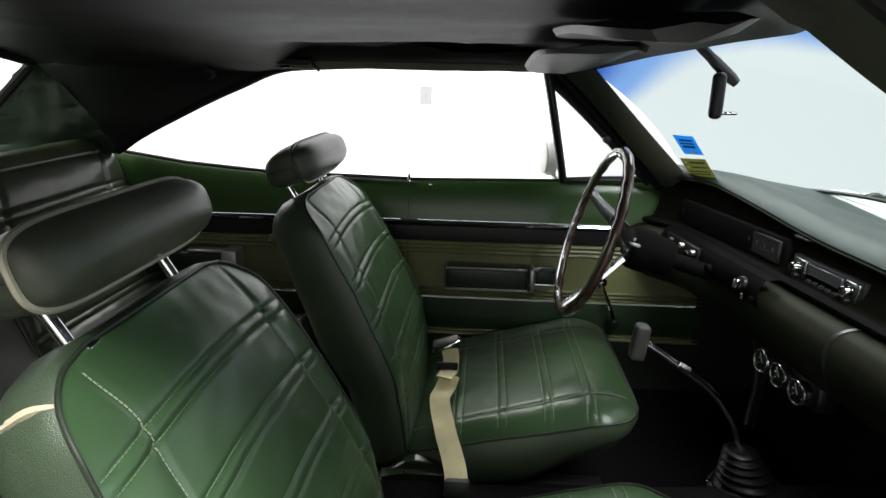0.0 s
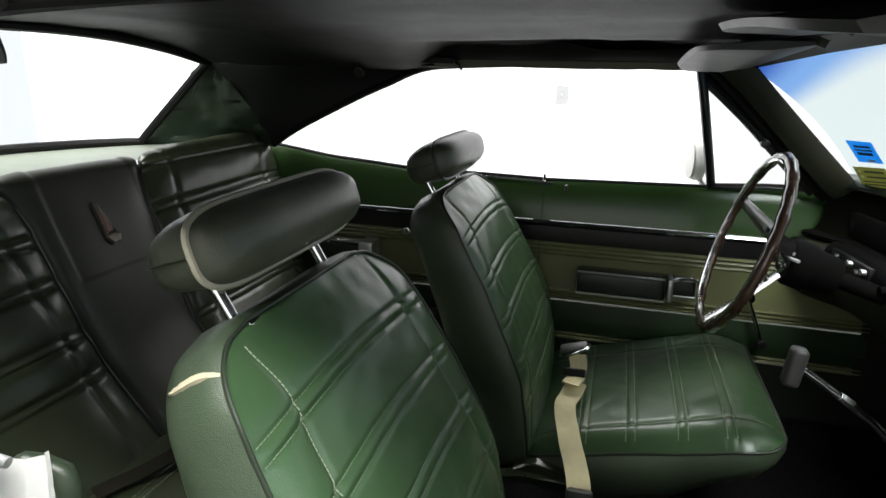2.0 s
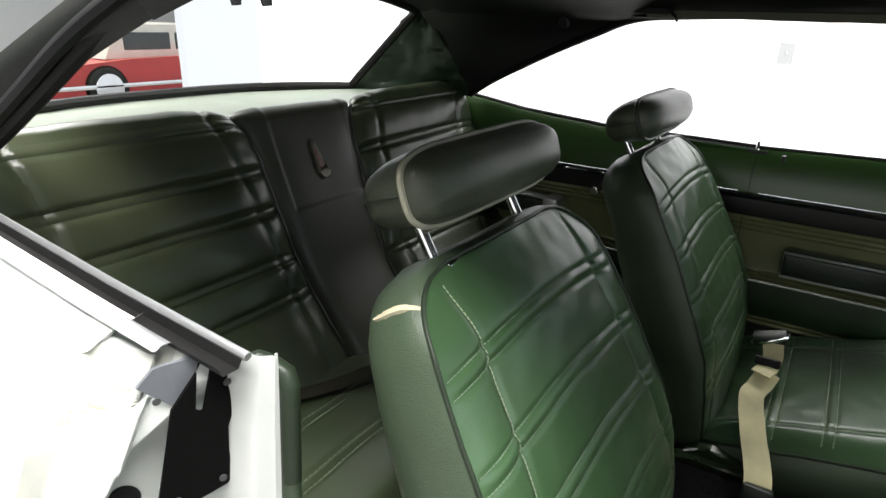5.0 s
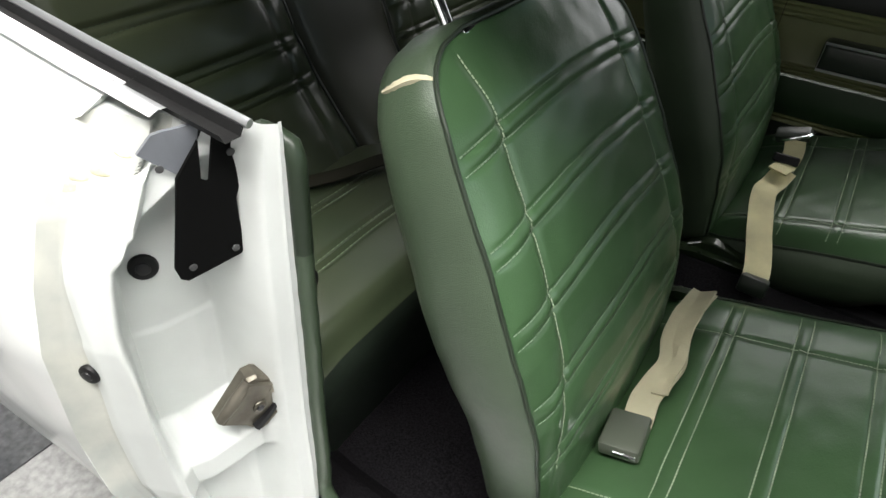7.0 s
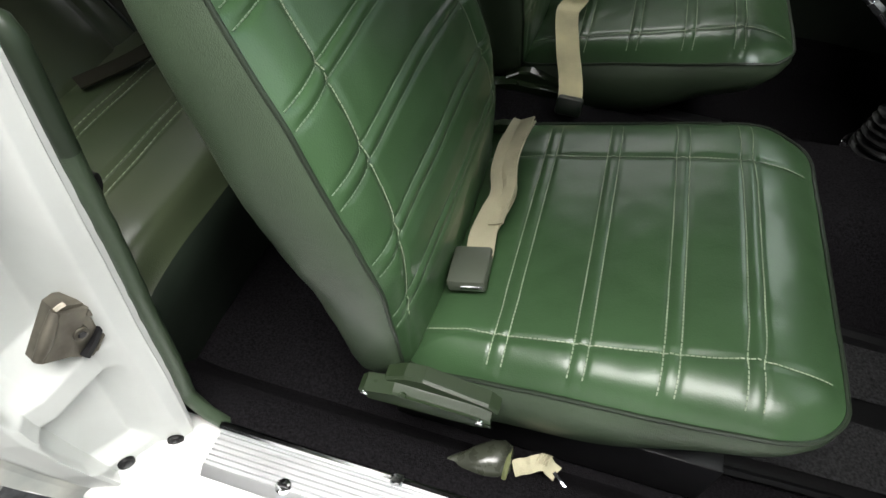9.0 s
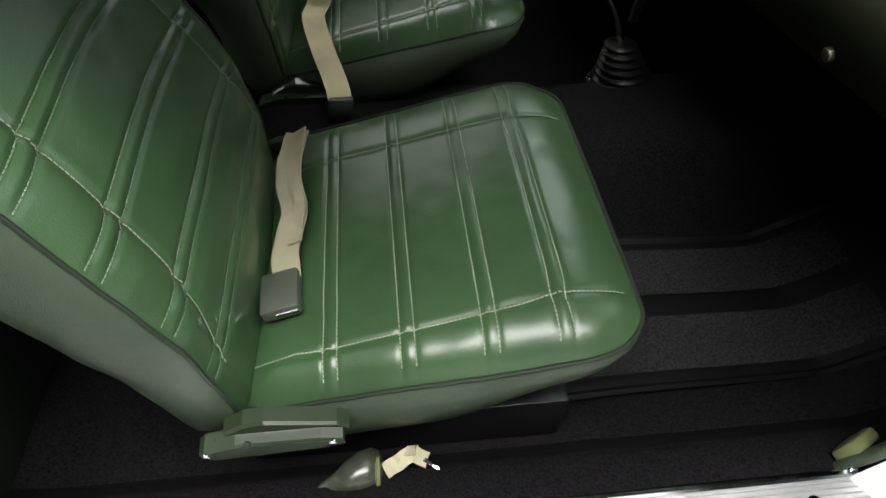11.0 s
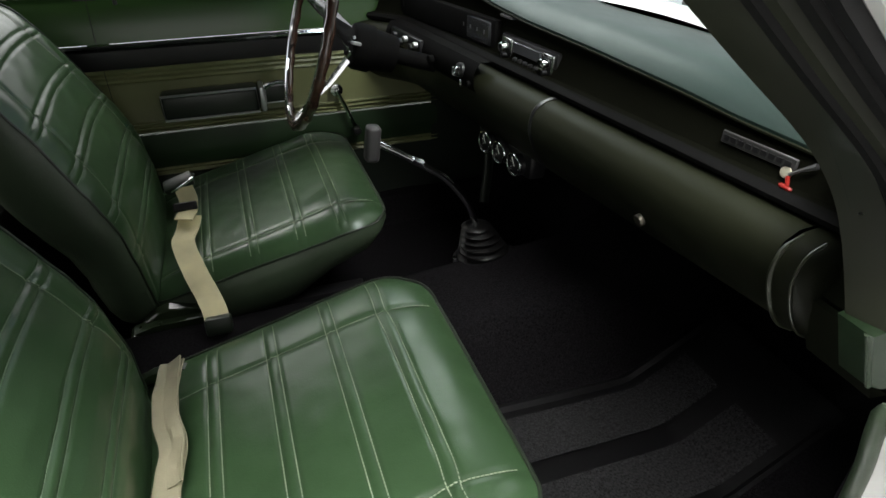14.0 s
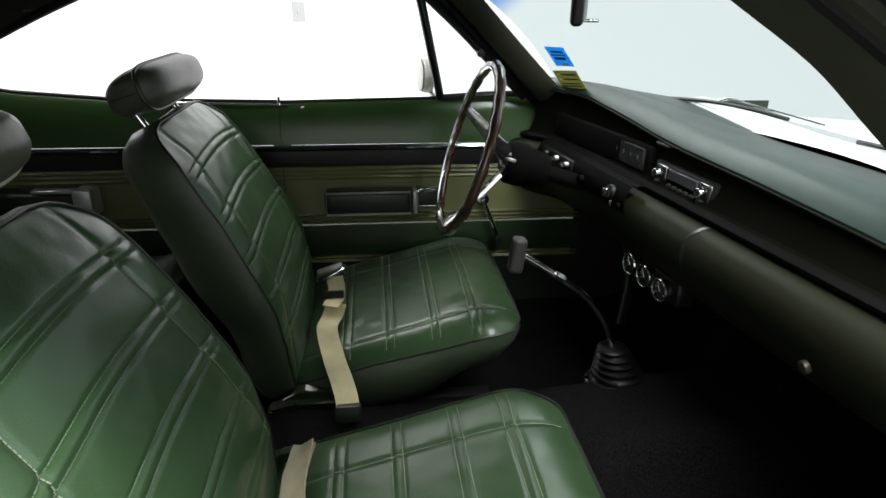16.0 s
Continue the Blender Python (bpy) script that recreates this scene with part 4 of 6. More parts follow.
    blade = [(0.524, -0.009), (0.517, -0.003), (0.452, 0.017), (0.446, -0.014), (0.517, -0.014)]
    c = (0.480, -0.003)
    grow = lambda k, pts, o: [(o[0] + (a - o[0]) * k, o[1] + (b - o[1]) * k) for a, b in pts]
    bm = loft([[em(a, b, h) for a, b in grow(k, blade, c)] for k, h in ((1.0, 0.0), (1.0, 0.005), (0.86, 0.008))], True, False, False, True)
    badge = part("emblem", bm, DULL_METAL, mid, "slim dull chrome arrow-shaped emblem")
    part("emblem_inlay", loft([[em(a, b, h) for a, b in grow(k, [(0.510, -0.009), (0.456, 0.006), (0.453, -0.010)], (0.470, -0.004))] for k, h in ((1.0, 0.0078), (0.9, 0.0092))], True, False, False, True), mat("dull_red_enamel", (0.16, 0.04, 0.03), 0.3), badge, "dull red inlay")
    foot = [(0.447, -0.018), (0.452, 0.002), (0.446, 0.024), (0.430, 0.017), (0.428, -0.004)]
    part("emblem_foot", loft([[em(a, b, h) for a, b in grow(k, foot, (0.44, 0.004))] for k, h in ((1.0, 0.0), (1.0, 0.005), (0.80, 0.008))], True, False, False, True), DULL_METAL, badge, "five-sided dull chrome foot")

    def cush(u, v):
        s = (u + 1) / 2
        x, y = -0.96 + 0.435 * s, v * 0.70
        e = max(abs(u) ** 10, abs(v) ** 20)
        z = 0.150 + 0.055 * s + 0.02 * (1 - v ** 4) - 0.012 * e - 0.02 * abs(v) ** 20 - 0.03 * smoothstep(0.90, 1.0, s) ** 2
        for p in (0.10, 0.38, 0.667):
            for d in (-0.010, 0.010):
                z += groove(s * 0.435, p * 0.435 + d, 0.006, 0.005) * (1 - e)
        z += 0.006 * noise.noise(Vector((x * 6, y * 6, 3)))
        z -= 0.03 * math.exp(-((y / 0.12) ** 2))
        return Vector((x, y, z))

    c = part("cushion", grid_panel(cush, 80, 120), BENCH_VINYL_SHADED, seat, "stitched green vinyl bench cushion")
    front = [cush(1, v) for v in np.linspace(-1, 1, 60)]
    rows = [[p + Vector((o, 0, dz)) for p in front] for o, dz in ((0, 0), (0.008, -0.012), (0.006, -0.06), (-0.012, -0.15), (-0.03, -0.25))]
    # dark vinyl carries the shade below the cushion's front edge
    part("front_skirt", loft(rows, False), VINYL_DARK, c, "green vinyl front skirt with shade put into its dark colour")
    lines = []
    for p in (0.10, 0.38, 0.667):
        for d in (-0.010, 0.010):
            lines.append([(2 * (p + d / 0.435) - 1, v) for v in np.linspace(-0.96, 0.96, 90)])
    part("stitching", stitches(lines, lambda u, v: (cush(u, v), Vector((0, 0, 1))), 0.007, 0.004), THREAD, c, "pale stitching", kind="stuff")
    return seat


bench()


# ---- dashboard ----
dash = thing("dashboard", "dark green dashboard with a padded top, instruments, radio and glove box", "dashboard", (0, 0, 0))


def dash_shift(y):
    """The pad bends back towards the driver's door."""
    return -0.144 * y - 0.075 * smoothstep(0.70, 0.90, y) ** 2


def sweep(prof, y0, y1, n=30, shift=True, ends=False):
    rows = [[Vector((x + (dash_shift(y) if shift else 0), y, z)) for x, z in prof] for y in np.linspace(y0, y1, n)]
    return loft(rows, False, False) if not ends else loft(rows, True, False, True, True)


def pad_lift(y):
    return lerp_list((-0.5, -0.2, -0.1, 0.1, 0.3, 0.4, 0.5, 0.7, 0.9), (-0.020, -0.008, 0.0, 0.011, 0.018, 0.026, 0.038, 0.056, 0.056), y)


pad_prof = [(0.90, 0.972, 0), (0.80, 0.985, 0.15), (0.72, 0.993, 0.5), (0.68, 0.991, 0.85), (0.652, 0.984, 1), (0.636, 0.974, 1), (0.628, 0.965, 1), (0.629, 0.959, 1), (0.650, 0.956, 1)]
part("pad", loft([[Vector((x + dash_shift(y), y, z + k * pad_lift(y) + (1 - k) * 0.034 * smoothstep(0.35, 0.80, y))) for x, z, k in pad_prof] for y in np.linspace(-0.56, 0.885, 60)], False), DASH_PAD, dash, "dark teal padded vinyl top")
part("pad_edge", tube([Vector((0.630 + dash_shift(y), y, 0.958 + pad_lift(y))) for y in np.linspace(-0.55, 0.87, 30)], 0.003, 6), DASH_GREEN, dash)
seam = [Vector((x + dash_shift(0.375 + 0.10 * k * k), 0.375 + 0.10 * k * k, z + w * 0.017 + 0.0006)) for k, (x, z, w) in zip((2.2, 1.3, 0.8, 0.4, 0.2, 0.1, 0.0), pad_prof[1:8])]
part("pad_seam", tube(spline(seam, 5), 0.0012, 5), PLASTIC, dash, "fine curved seam across the pad")
part("upper_face", loft([[Vector((x + dash_shift(y), y, z + k * pad_lift(y))) for x, z, k in ((0.650, 0.962, 1), (0.641, 0.957, 1), (0.634, 0.935, 0), (0.624, 0.908, 0), (0.619, 0.901, 0), (0.606, 0.898, 0))] for y in np.linspace(-0.55, 0.875, 40)], False), mat("black_crackle_dash_face", (0.0042, 0.0045, 0.0029), 0.75, spec=0.01, bump=0.25, bump_scale=500, vary=0.2), dash, "black dash face")
# the black also stands in for shade in the recess under this ridge
part("ledge", sweep([(0.612, 0.899), (0.600, 0.898), (0.593, 0.892), (0.595, 0.885), (0.606, 0.881), (0.608, 0.860)], -0.412, 0.875), MATT_BLACK, dash, "ridge under the dash face")
low_prof = [(0.606, 0.878), (0.578, 0.876), (0.559, 0.864), (0.551, 0.846), (0.550, 0.822), (0.558, 0.797), (0.572, 0.768), (0.592, 0.742), (0.622, 0.724), (0.70, 0.716)]
glove = part("glove_box_door", sweep(low_prof, -0.360, 0.142, 24), DASH_GREEN, dash, "dark green glove box door")
part("glove_knob", disc((0.585, -0.137, 0.778), (-1, 0, -0.3), 0.010, 0.008), DULL_METAL, glove, "dull metal glove box latch")
part("lower_face", sweep(low_prof, 0.148, 0.875, 24), DASH_GREEN, dash, "dark green lower panel")
end_prof = [(0.606, 0.878), (0.578, 0.874), (0.558, 0.864), (0.548, 0.848), (0.546, 0.824), (0.554, 0.797), (0.568, 0.767), (0.589, 0.738), (0.620, 0.719), (0.70, 0.711)]
# lighter green puts the highlight along the dash end's ridge into its colour
PALE_EDGE = mat("pale_green_edge", (0.036, 0.042, 0.024), 0.34, vary=0.3, vary_scale=30)
rows = []
for y, back in ((-0.364, 0.0), (-0.372, 0.0), (-0.384, 0.001), (-0.394, 0.004), (-0.403, 0.011), (-0.410, 0.022), (-0.414, 0.038), (-0.416, 0.070)):
    rows.append([Vector((min(x + back, 0.66) + dash_shift(y), y, z - 0.25 * back * smoothstep(0.80, 0.89, z))) for x, z in end_prof])
part("end_panel", loft(rows, False), DASH_GREEN, dash, "rounded end of the lower panel")
ridge = spline([(x + dash_shift(-0.367) - 0.001, -0.367, z) for x, z in end_prof[1:9]], 4)
part("end_ridge", tube(ridge, [0.001 + 0.0024 * smoothstep(0, 6, k) for k in range(len(ridge))], 6), PALE_EDGE, dash, "raised edge with its highlight put into the colour")
ridge = spline([(x + 0.003 + dash_shift(-0.392), -0.392, z) for x, z in end_prof[1:9]], 4)
part("end_seam", tube(ridge, 0.0018, 6), PALE_EDGE, dash, "lighter green seam round the end")
part("end_return", loft([[Vector((x, y, z)) for x, z in ((0.668, 0.900), (0.660, 0.880), (0.640, 0.830), (0.634, 0.816), (0.637, 0.810))] for y in (-0.405, -0.45, -0.50, -0.545)], False), DASH_GREEN, dash, "dark green return beside the lower panel")
part("end_box", loft([[(0.632, y, 0.812), (0.629, y, 0.806), (0.640, y, 0.770), (0.668, y, 0.712), (0.70, y, 0.706)] for y in (-0.398, -0.44, -0.490)], False), DASH_GREEN, dash, "dark green box under the dash end")
CHARM_RED = mat("charm_red_plastic", (0.22, 0.012, 0.008), 0.4)
charm = part("charm", disc((0.6650, -0.290, 0.914), (-0.95, 0, 0.25), 0.0080, 0.004, 18), PALE_PIPING, dash, "small cream charm clipped to the dash face")
part("charm_bow", block(0.6500, 0.6560, -0.314, -0.294, 0.8985, 0.9040, 0.002, 1), CHARM_RED, charm, "red bow")
part("charm_stalk", tube([(0.660, -0.297, 0.912), (0.655, -0.304, 0.902)], 0.0028, 6), CHARM_RED, charm)
part("charm_clip", tube([(0.661, -0.297, 0.914), (0.663, -0.308, 0.924), (0.668, -0.325, 0.936)], [0.0022, 0.0022, 0.0045], 6), GREY_GRIP, charm, "grey wire clip")
# instruments before the driver
def dpart(name, bm, *more):
    for v in bm.verts:
        v.co.x += dash_shift(v.co.y)
    return part(name, bm, *more)


cluster = dpart("instrument_housing", block(0.622, 0.642, 0.400, 0.815, 0.900, 0.962, 0.006, 2), MATT_BLACK, dash, "black instrument cluster")
dpart("cluster_lens", block(0.616, 0.623, 0.412, 0.630, 0.906, 0.956, 0.003, 1), mat("smoked_lens", (0.03, 0.032, 0.034), 0.15, coat=0.4), cluster, "smoked lens")
for y in (0.672, 0.728, 0.782):
    dpart("gauge", disc((0.622, y, 0.932), (-1, 0, 0), 0.022, 0.006), RUBBER, cluster)
    dpart("needle", tube([(0.615, y, 0.928), (0.615, y + 0.006, 0.946)], 0.0008, 5), GREY_GRIP, cluster)
for k in range(7):
    dpart("scale_mark", block(0.6145, 0.6165, 0.430 + 0.029 * k, 0.4325 + 0.029 * k, 0.929, 0.937), GREY_GRIP, cluster, "pale scale mark")
radio = dpart("radio", block(0.626, 0.645, 0.190, 0.380, 0.890, 0.943, 0.004, 2), PLASTIC, dash, "radio with chrome ends")
for y in (0.213, 0.351):
    plate = dpart("radio_plate", block(0.621, 0.628, y - 0.017, y + 0.017, 0.893, 0.939, 0.003, 2), CHROME, radio, "chrome knob plate")
    dpart("plate_face", block(0.6195, 0.6215, y - 0.013, y + 0.013, 0.899, 0.933, 0.001, 1), PLASTIC, plate, "black plate face")
    dpart("radio_knob", disc((0.620, y, 0.921), (-1, 0, 0), 0.010, 0.014), CHROME, plate)
    dpart("radio_knob", disc((0.620, y, 0.905), (-1, 0, 0), 0.005, 0.010, 12), PLASTIC, plate)
dpart("radio_dial", block(0.621, 0.627, 0.237, 0.327, 0.914, 0.936, 0.002, 1), mat("radio_dial_glass", (0.06, 0.065, 0.07), 0.2, coat=0.5), radio, "dial window")
for k in range(5):
    dpart("radio_button", block(0.616, 0.627, 0.239 + k * 0.018, 0.253 + k * 0.018, 0.896, 0.907, 0.003, 1), RUBBER, radio)
dpart("vent_lever", block(0.626, 0.640, 0.350, 0.392, 0.972, 0.978, 0.002, 1), GREY_GRIP, dash, "grey lever above the radio")
SW_Y, SW_Z = -0.122, 0.024  # the switch plate hangs before the driver's knees
sw = part("switch_plate", sweep([(x, z + SW_Z) for x, z in ((0.580, 0.874), (0.556, 0.872), (0.547, 0.862), (0.541, 0.845), (0.543, 0.822), (0.549, 0.812), (0.56, 0.810))], 0.336, 0.770, 20), MATT_BLACK, dash, "black switch plate")
dpart("ignition_switch", disc((0.545, 0.512 + SW_Y, 0.846 + SW_Z), (-1, 0, 0.2), 0.015, 0.010), PLASTIC, sw)
dpart("ignition_key", block(0.524, 0.536, 0.505 + SW_Y, 0.518 + SW_Y, 0.836 + SW_Z, 0.856 + SW_Z, 0.002, 1), CHROME, sw, "key in the lock")
dpart("key_tag", block(0.526, 0.529, 0.481 + SW_Y, 0.489 + SW_Y, 0.824 + SW_Z, 0.836 + SW_Z, 0.002, 1), CHROME, sw, "small bright key tag")
dpart("wiper_knob", disc((0.543, 0.474 + SW_Y, 0.828 + SW_Z), (-1, 0, 0), 0.006, 0.008, 14), MATT_BLACK, sw)
dpart("cigar_lighter", disc((0.543, 0.640 + SW_Y, 0.838 + SW_Z), (-1, 0, 0), 0.009, 0.012, 14), MATT_BLACK, sw)
heat = dpart("heater_panel", block(0.536, 0.548, 0.695 + SW_Y, 0.860 + SW_Y, 0.828 + SW_Z, 0.866 + SW_Z, 0.004, 2), PLASTIC, sw, "heater controls")
for k, (y, z) in enumerate(((0.710, 0.853), (0.735, 0.842), (0.766, 0.855), (0.796, 0.842), (0.826, 0.853))):
    dpart("heater_knob", disc((0.536, y + SW_Y, z + SW_Z), (-1, 0, 0), 0.009 if k % 2 else 0.007, 0.010, 14), SILL_METAL if k in (0, 2) else PLASTIC, heat)
plate = dpart("name_plate", block(0.6215, 0.6255, -0.300, -0.187, 0.917, 0.934, 0.001, 1), mat("dull_grey_plate", (0.045, 0.045, 0.045), 0.5, metal=0.3), dash, "brushed script plate")
for k in range(9):
    dpart("letter_bar", block(0.6200, 0.6225, -0.293 + 0.0116 * k, -0.285 + 0.0116 * k, 0.922, 0.929), PLASTIC, plate)
dpart("dash_seam", tube(spline([(x + 0.001, 0.145, z) for x, z in low_prof[:8]], 3), 0.004, 6), PLASTIC, dash, "dark seam")
# three round gauges hung under the dash
pod = thing("gauge_pod", "three chrome-rimmed round gauges in a black bracket under the dash", "gauges", (0, 0, 0))
dpart("bracket", block(0.592, 0.63, 0.195, 0.385, 0.690, 0.742, 0.008, 2), PLASTIC, pod)
for y, z in ((0.232, 0.714), (0.290, 0.718), (0.346, 0.721)):
    rim = [Vector((0.578, y + 0.0225 * math.cos(a), z + 0.0225 * math.sin(a))) for a in np.linspace(0, 2 * math.pi, 25)[:-1]]
    dial = dpart("gauge", disc((0.596, y, z), (-1, 0, 0), 0.023, 0.014, 24), PLASTIC, pod)
    dpart("bezel", tube(rim, 0.0026, 8, True), CHROME, dial, "chrome bezel")
    for a in np.linspace(-0.6, 3.7, 7):
        dpart("dial_tick", tube([(0.5812, y + 0.018 * math.cos(a), z + 0.018 * math.sin(a)), (0.5812, y + 0.013 * math.cos(a), z + 0.013 * math.sin(a))], 0.0009, 4), PAPER, dial)
    dpart("needle", tube([(0.5800, y, z - 0.004), (0.5800, y + 0.011, z + 0.012)], 0.0010, 5), PAPER, dial)

# ---- steering wheel and column ----
wheel = thing("steering_wheel", "wood-look steering wheel with brushed three-spoke centre", "steering wheel", (0.199, 0.540, 0.930))
tilt = math.atan2(0.114, 0.365)
WM = Matrix.Rotation(tilt, 4, "Y")  # local x: along the column, z: up the rim


def wpt(a, r, d=0.0):
    return WM @ Vector((d, r * math.sin(a), r * math.cos(a)))


rim = []
R0 = 0.192
for k in range(96):
    a = k * 2 * math.pi / 96
    rim.append(wpt(a, R0))
rads = [0.0105 + 0.0013 * math.cos(k * 2 * math.pi / 96 * 24) * (1 if 12 < k < 84 else 0.7) for k in range(96)]
part("rim", tube(rim, rads, 12, True), WOOD, wheel, "dark wood-look rim with finger grips")
part("rim_band", tube([wpt(k * 2 * math.pi / 96, R0 - 0.0080, -0.0070) for k in range(96)], 0.0038, 6, True), CHROME, wheel, "thin chrome band in the rim")
hub = part("hub", moved(disc((0, 0, 0), (-1, 0, 0), 0.050, 0.045, 28, 0.012), WM @ Matrix.Translation((0.135, 0, 0))), MATT_BLACK, wheel, "dark horn pad")
part("horn_ring", moved(disc((0, 0, 0), (-1, 0, 0), 0.030, 0.008, 24, 0.004), WM @ Matrix.Translation((0.092, 0, 0))), CHROME, hub)
for x, z in ((0.068, 0.947), (0.080, 0.931), (0.091, 0.916)):
    bar = moved(block(-0.011, 0.011, -0.004, 0.004, -0.0035, 0.0035, 0.0015, 1), Matrix.Translation((x, -0.046, z - 0.930)) @ WM)
    part("hub_bar", bar, SILL_METAL, hub, "short bright hub bar")
for a in (math.radians(70), math.radians(290), math.radians(180)):
    rows = []
    for r, w, dd in ((0.030, 0.026, 0.092), (0.085, 0.021, 0.066), (0.140, 0.017, 0.032), (0.190, 0.013, 0.002)):
        t = Vector((0, math.cos(a), -math.sin(a)))
        c = wpt(a, r, dd)
        s = WM @ t * w
        nrm = WM @ Vector((-1, 0, 0)) * 0.003
        rows.append([c - s, c - s * 0.6 + nrm, c + s * 0.6 + nrm, c + s, c + s * 0.6 - nrm, c - s * 0.6 - nrm])
    sp = part("spoke", loft(rows, True, False, True, True), ALUMINIUM, wheel, "brushed metal spoke")
    for q in (0.055, 0.075, 0.095):
        part("spoke_slot", moved(disc((0, 0, 0), (-1, 0, 0), 0.006, 0.002, 12), Matrix.Translation(wpt(a, q, lerp_list((0.030, 0.085, 0.14), (0.088, 0.062, 0.028), q))) @ WM), PLASTIC, sp, "dark slot")
column = thing("steering_column", "black steering column with turn signal stalk", "steering column", (0, 0, 0))
AX = (WM @ Vector((1, 0, 0)))
HUB = Vector((0.199, 0.540, 0.930)) + AX * 0.13
part("tube", tube([HUB, HUB + AX * 0.06, HUB + AX * 0.062, HUB + AX * 0.22], [0.046, 0.040, 0.018, 0.018], 20), MATT_BLACK, column, "black column tube")
stalk = HUB + AX * 0.03
part("stalk", tube([stalk, stalk + Vector((0.0, 0.10, 0.01)), stalk + Vector((-0.02, 0.17, 0.015))], 0.0045, 8), CHROME, column, "turn signal stalk")
# brake pedal hanging from a painted bracket
pedal = thing("pedal_bracket", "olive painted steel brace under the dash", "brace", (0, 0, 0))
part("brace", tube(spline([(0.60, 0.56, 0.74), (0.63, 0.55, 0.60), (0.60, 0.50, 0.48)], 5), 0.020, 10, flat=0.5), VINYL_DARK, pedal)

# ---- floor shifter ----
shifter = thing("floor_shifter", "bent chrome shift lever with a grey T-handle and pleated black boot", "gear shifter", (0.50, 0.28, 0.44))
shifter.location = (0, 0, 0)
base = Vector((0.520, 0.290, 0.452))
rows = []
lean = Vector((-0.030, 0.0, 0.10))
for k in range(34):
    t = k / 33
    r = 0.066 - 0.040 * t + 0.0065 * math.cos(t * 33 * 2 * math.pi / 5.2)
    c = base + lean * t
    rows.append([c + Vector((r * math.cos(a), r * 0.9 * math.sin(a), 0)) for a in np.linspace(0, 2 * math.pi, 29)[:-1]])
part("boot", loft(rows, True, False, True, True), mat("black_boot_rubber", (0.0035, 0.0035, 0.0035), 0.42, spec=0.3, vary=0.2), shifter, "pleated black rubber boot")
ringpts = [base + Vector((0.074 * math.cos(a), 0.068 * math.sin(a), 0.002)) for a in np.linspace(0, 2 * math.pi, 33)[:-1]]
plate = part("boot_ring", tube(ringpts, 0.006, 8, True), PLASTIC, shifter, "black retaining ring")
for a in (0.4, 1.6, 2.9, 4.0, 5.2):
    part("screw", disc(base + Vector((0.076 * math.cos(a), 0.070 * math.sin(a), 0.004)), (0, 0, 1), 0.006, 0.005, 10), CHROME, plate)
lever = [base + lean, (0.462, 0.286, 0.618), (0.418, 0.287, 0.676), (0.372, 0.287, 0.712), (0.325, 0.290, 0.744), (0.275, 0.292, 0.776)]
part("lever", tube(spline(lever, 6), 0.0075, 10), CHROME, shifter, "bent chrome lever")
part("lever_nuts", tube([(0.365, 0.2855, 0.720), (0.345, 0.2875, 0.732)], 0.009, 6), CHROME, shifter, "lock nuts")
part("handle", moved(block(-0.0145, 0.0145, -0.016, 0.016, -0.037, 0.037, 0.009, 3), Matrix.Translation((0.266, 0.290, 0.776)) @ Matrix.Rotation(radians(7), 4, "Y")), GREY_GRIP, shifter, "grey ribbed T-handle")

# ---- mirrors, visors, stickers ----
mirror = thing("rear_view_mirror", "black rear view mirror on a bent arm", "mirror", (0, 0, 0))
part("arm", tube(spline([(0.262, 0.185, 1.330), (0.302, 0.183, 1.294), (0.336, 0.180, 1.264)], 4), [0.009] * 4 + [0.0105] * 4 + [0.008], 10, flat=0.7), PLASTIC, mirror, "dark painted arm")
part("housing", moved(block(-0.010, 0.010, -0.115, 0.115, -0.034, 0.034, 0.008, 3), Matrix.Translation((0.330, YC + 0.05, 1.246)) @ Matrix.Rotation(radians(-20), 4, "Z")), PLASTIC, mirror, "black housing")
part("tab", block(0.318, 0.345, YC - 0.006, YC + 0.006, 1.216, 1.221, 0.002, 1), CHROME, mirror, "day-night tab")
VISOR = mat("grey_visor_vinyl", (0.032, 0.033, 0.032), 0.46, bump=0.10, bump_scale=700, kind="VORONOI")
for y0, y1, up in ((0.235, 0.735, 0.0), (-0.36, 0.135, 0.012)):
    visor = thing("sun_visor", "folded grey-black padded sun visor under the roof", "sun visor", (0, 0, 0), "sun visors")
    rows = []
    for y in np.linspace(y0, y1, 20):
        q = abs(2 * (y - y0) / (y1 - y0) - 1)
        e = 1 - q ** 8
        z = 1.318 + up - 0.030 * abs((y - YC) / 0.55) ** 2
        back = 0.035 + 0.03 * (1 - e)
        fr = lerp_list((-0.42, -0.30, -0.1, 0.5, 0.75), (0.10, 0.165, 0.205, 0.222, 0.200), y)
        z += 0.006 if up else 0.0
        rows.append([(fr, y, z + 0.004), (fr - 0.017, y, z + 0.009 * e), (0.5 * fr + 0.03, y, z + 0.002 + 0.006 * e), (back, y, z - 0.004), (back + 0.006, y, z - 0.012), (0.5 * fr + 0.03, y, z - 0.012 - 0.006 * e), (fr - 0.017, y, z - 0.004 - 0.004 * e)])
    part("pad", loft(rows, True, False, True, True), VISOR, visor)
    yb = y0 + 0.005 if up == 0 else y1 - 0.005
    part("bracket", disc((0.205, yb, 1.322 + up), (-0.4, 0, -1), 0.009, 0.012, 14), PILLAR_PAINT, visor, "dark visor bracket")


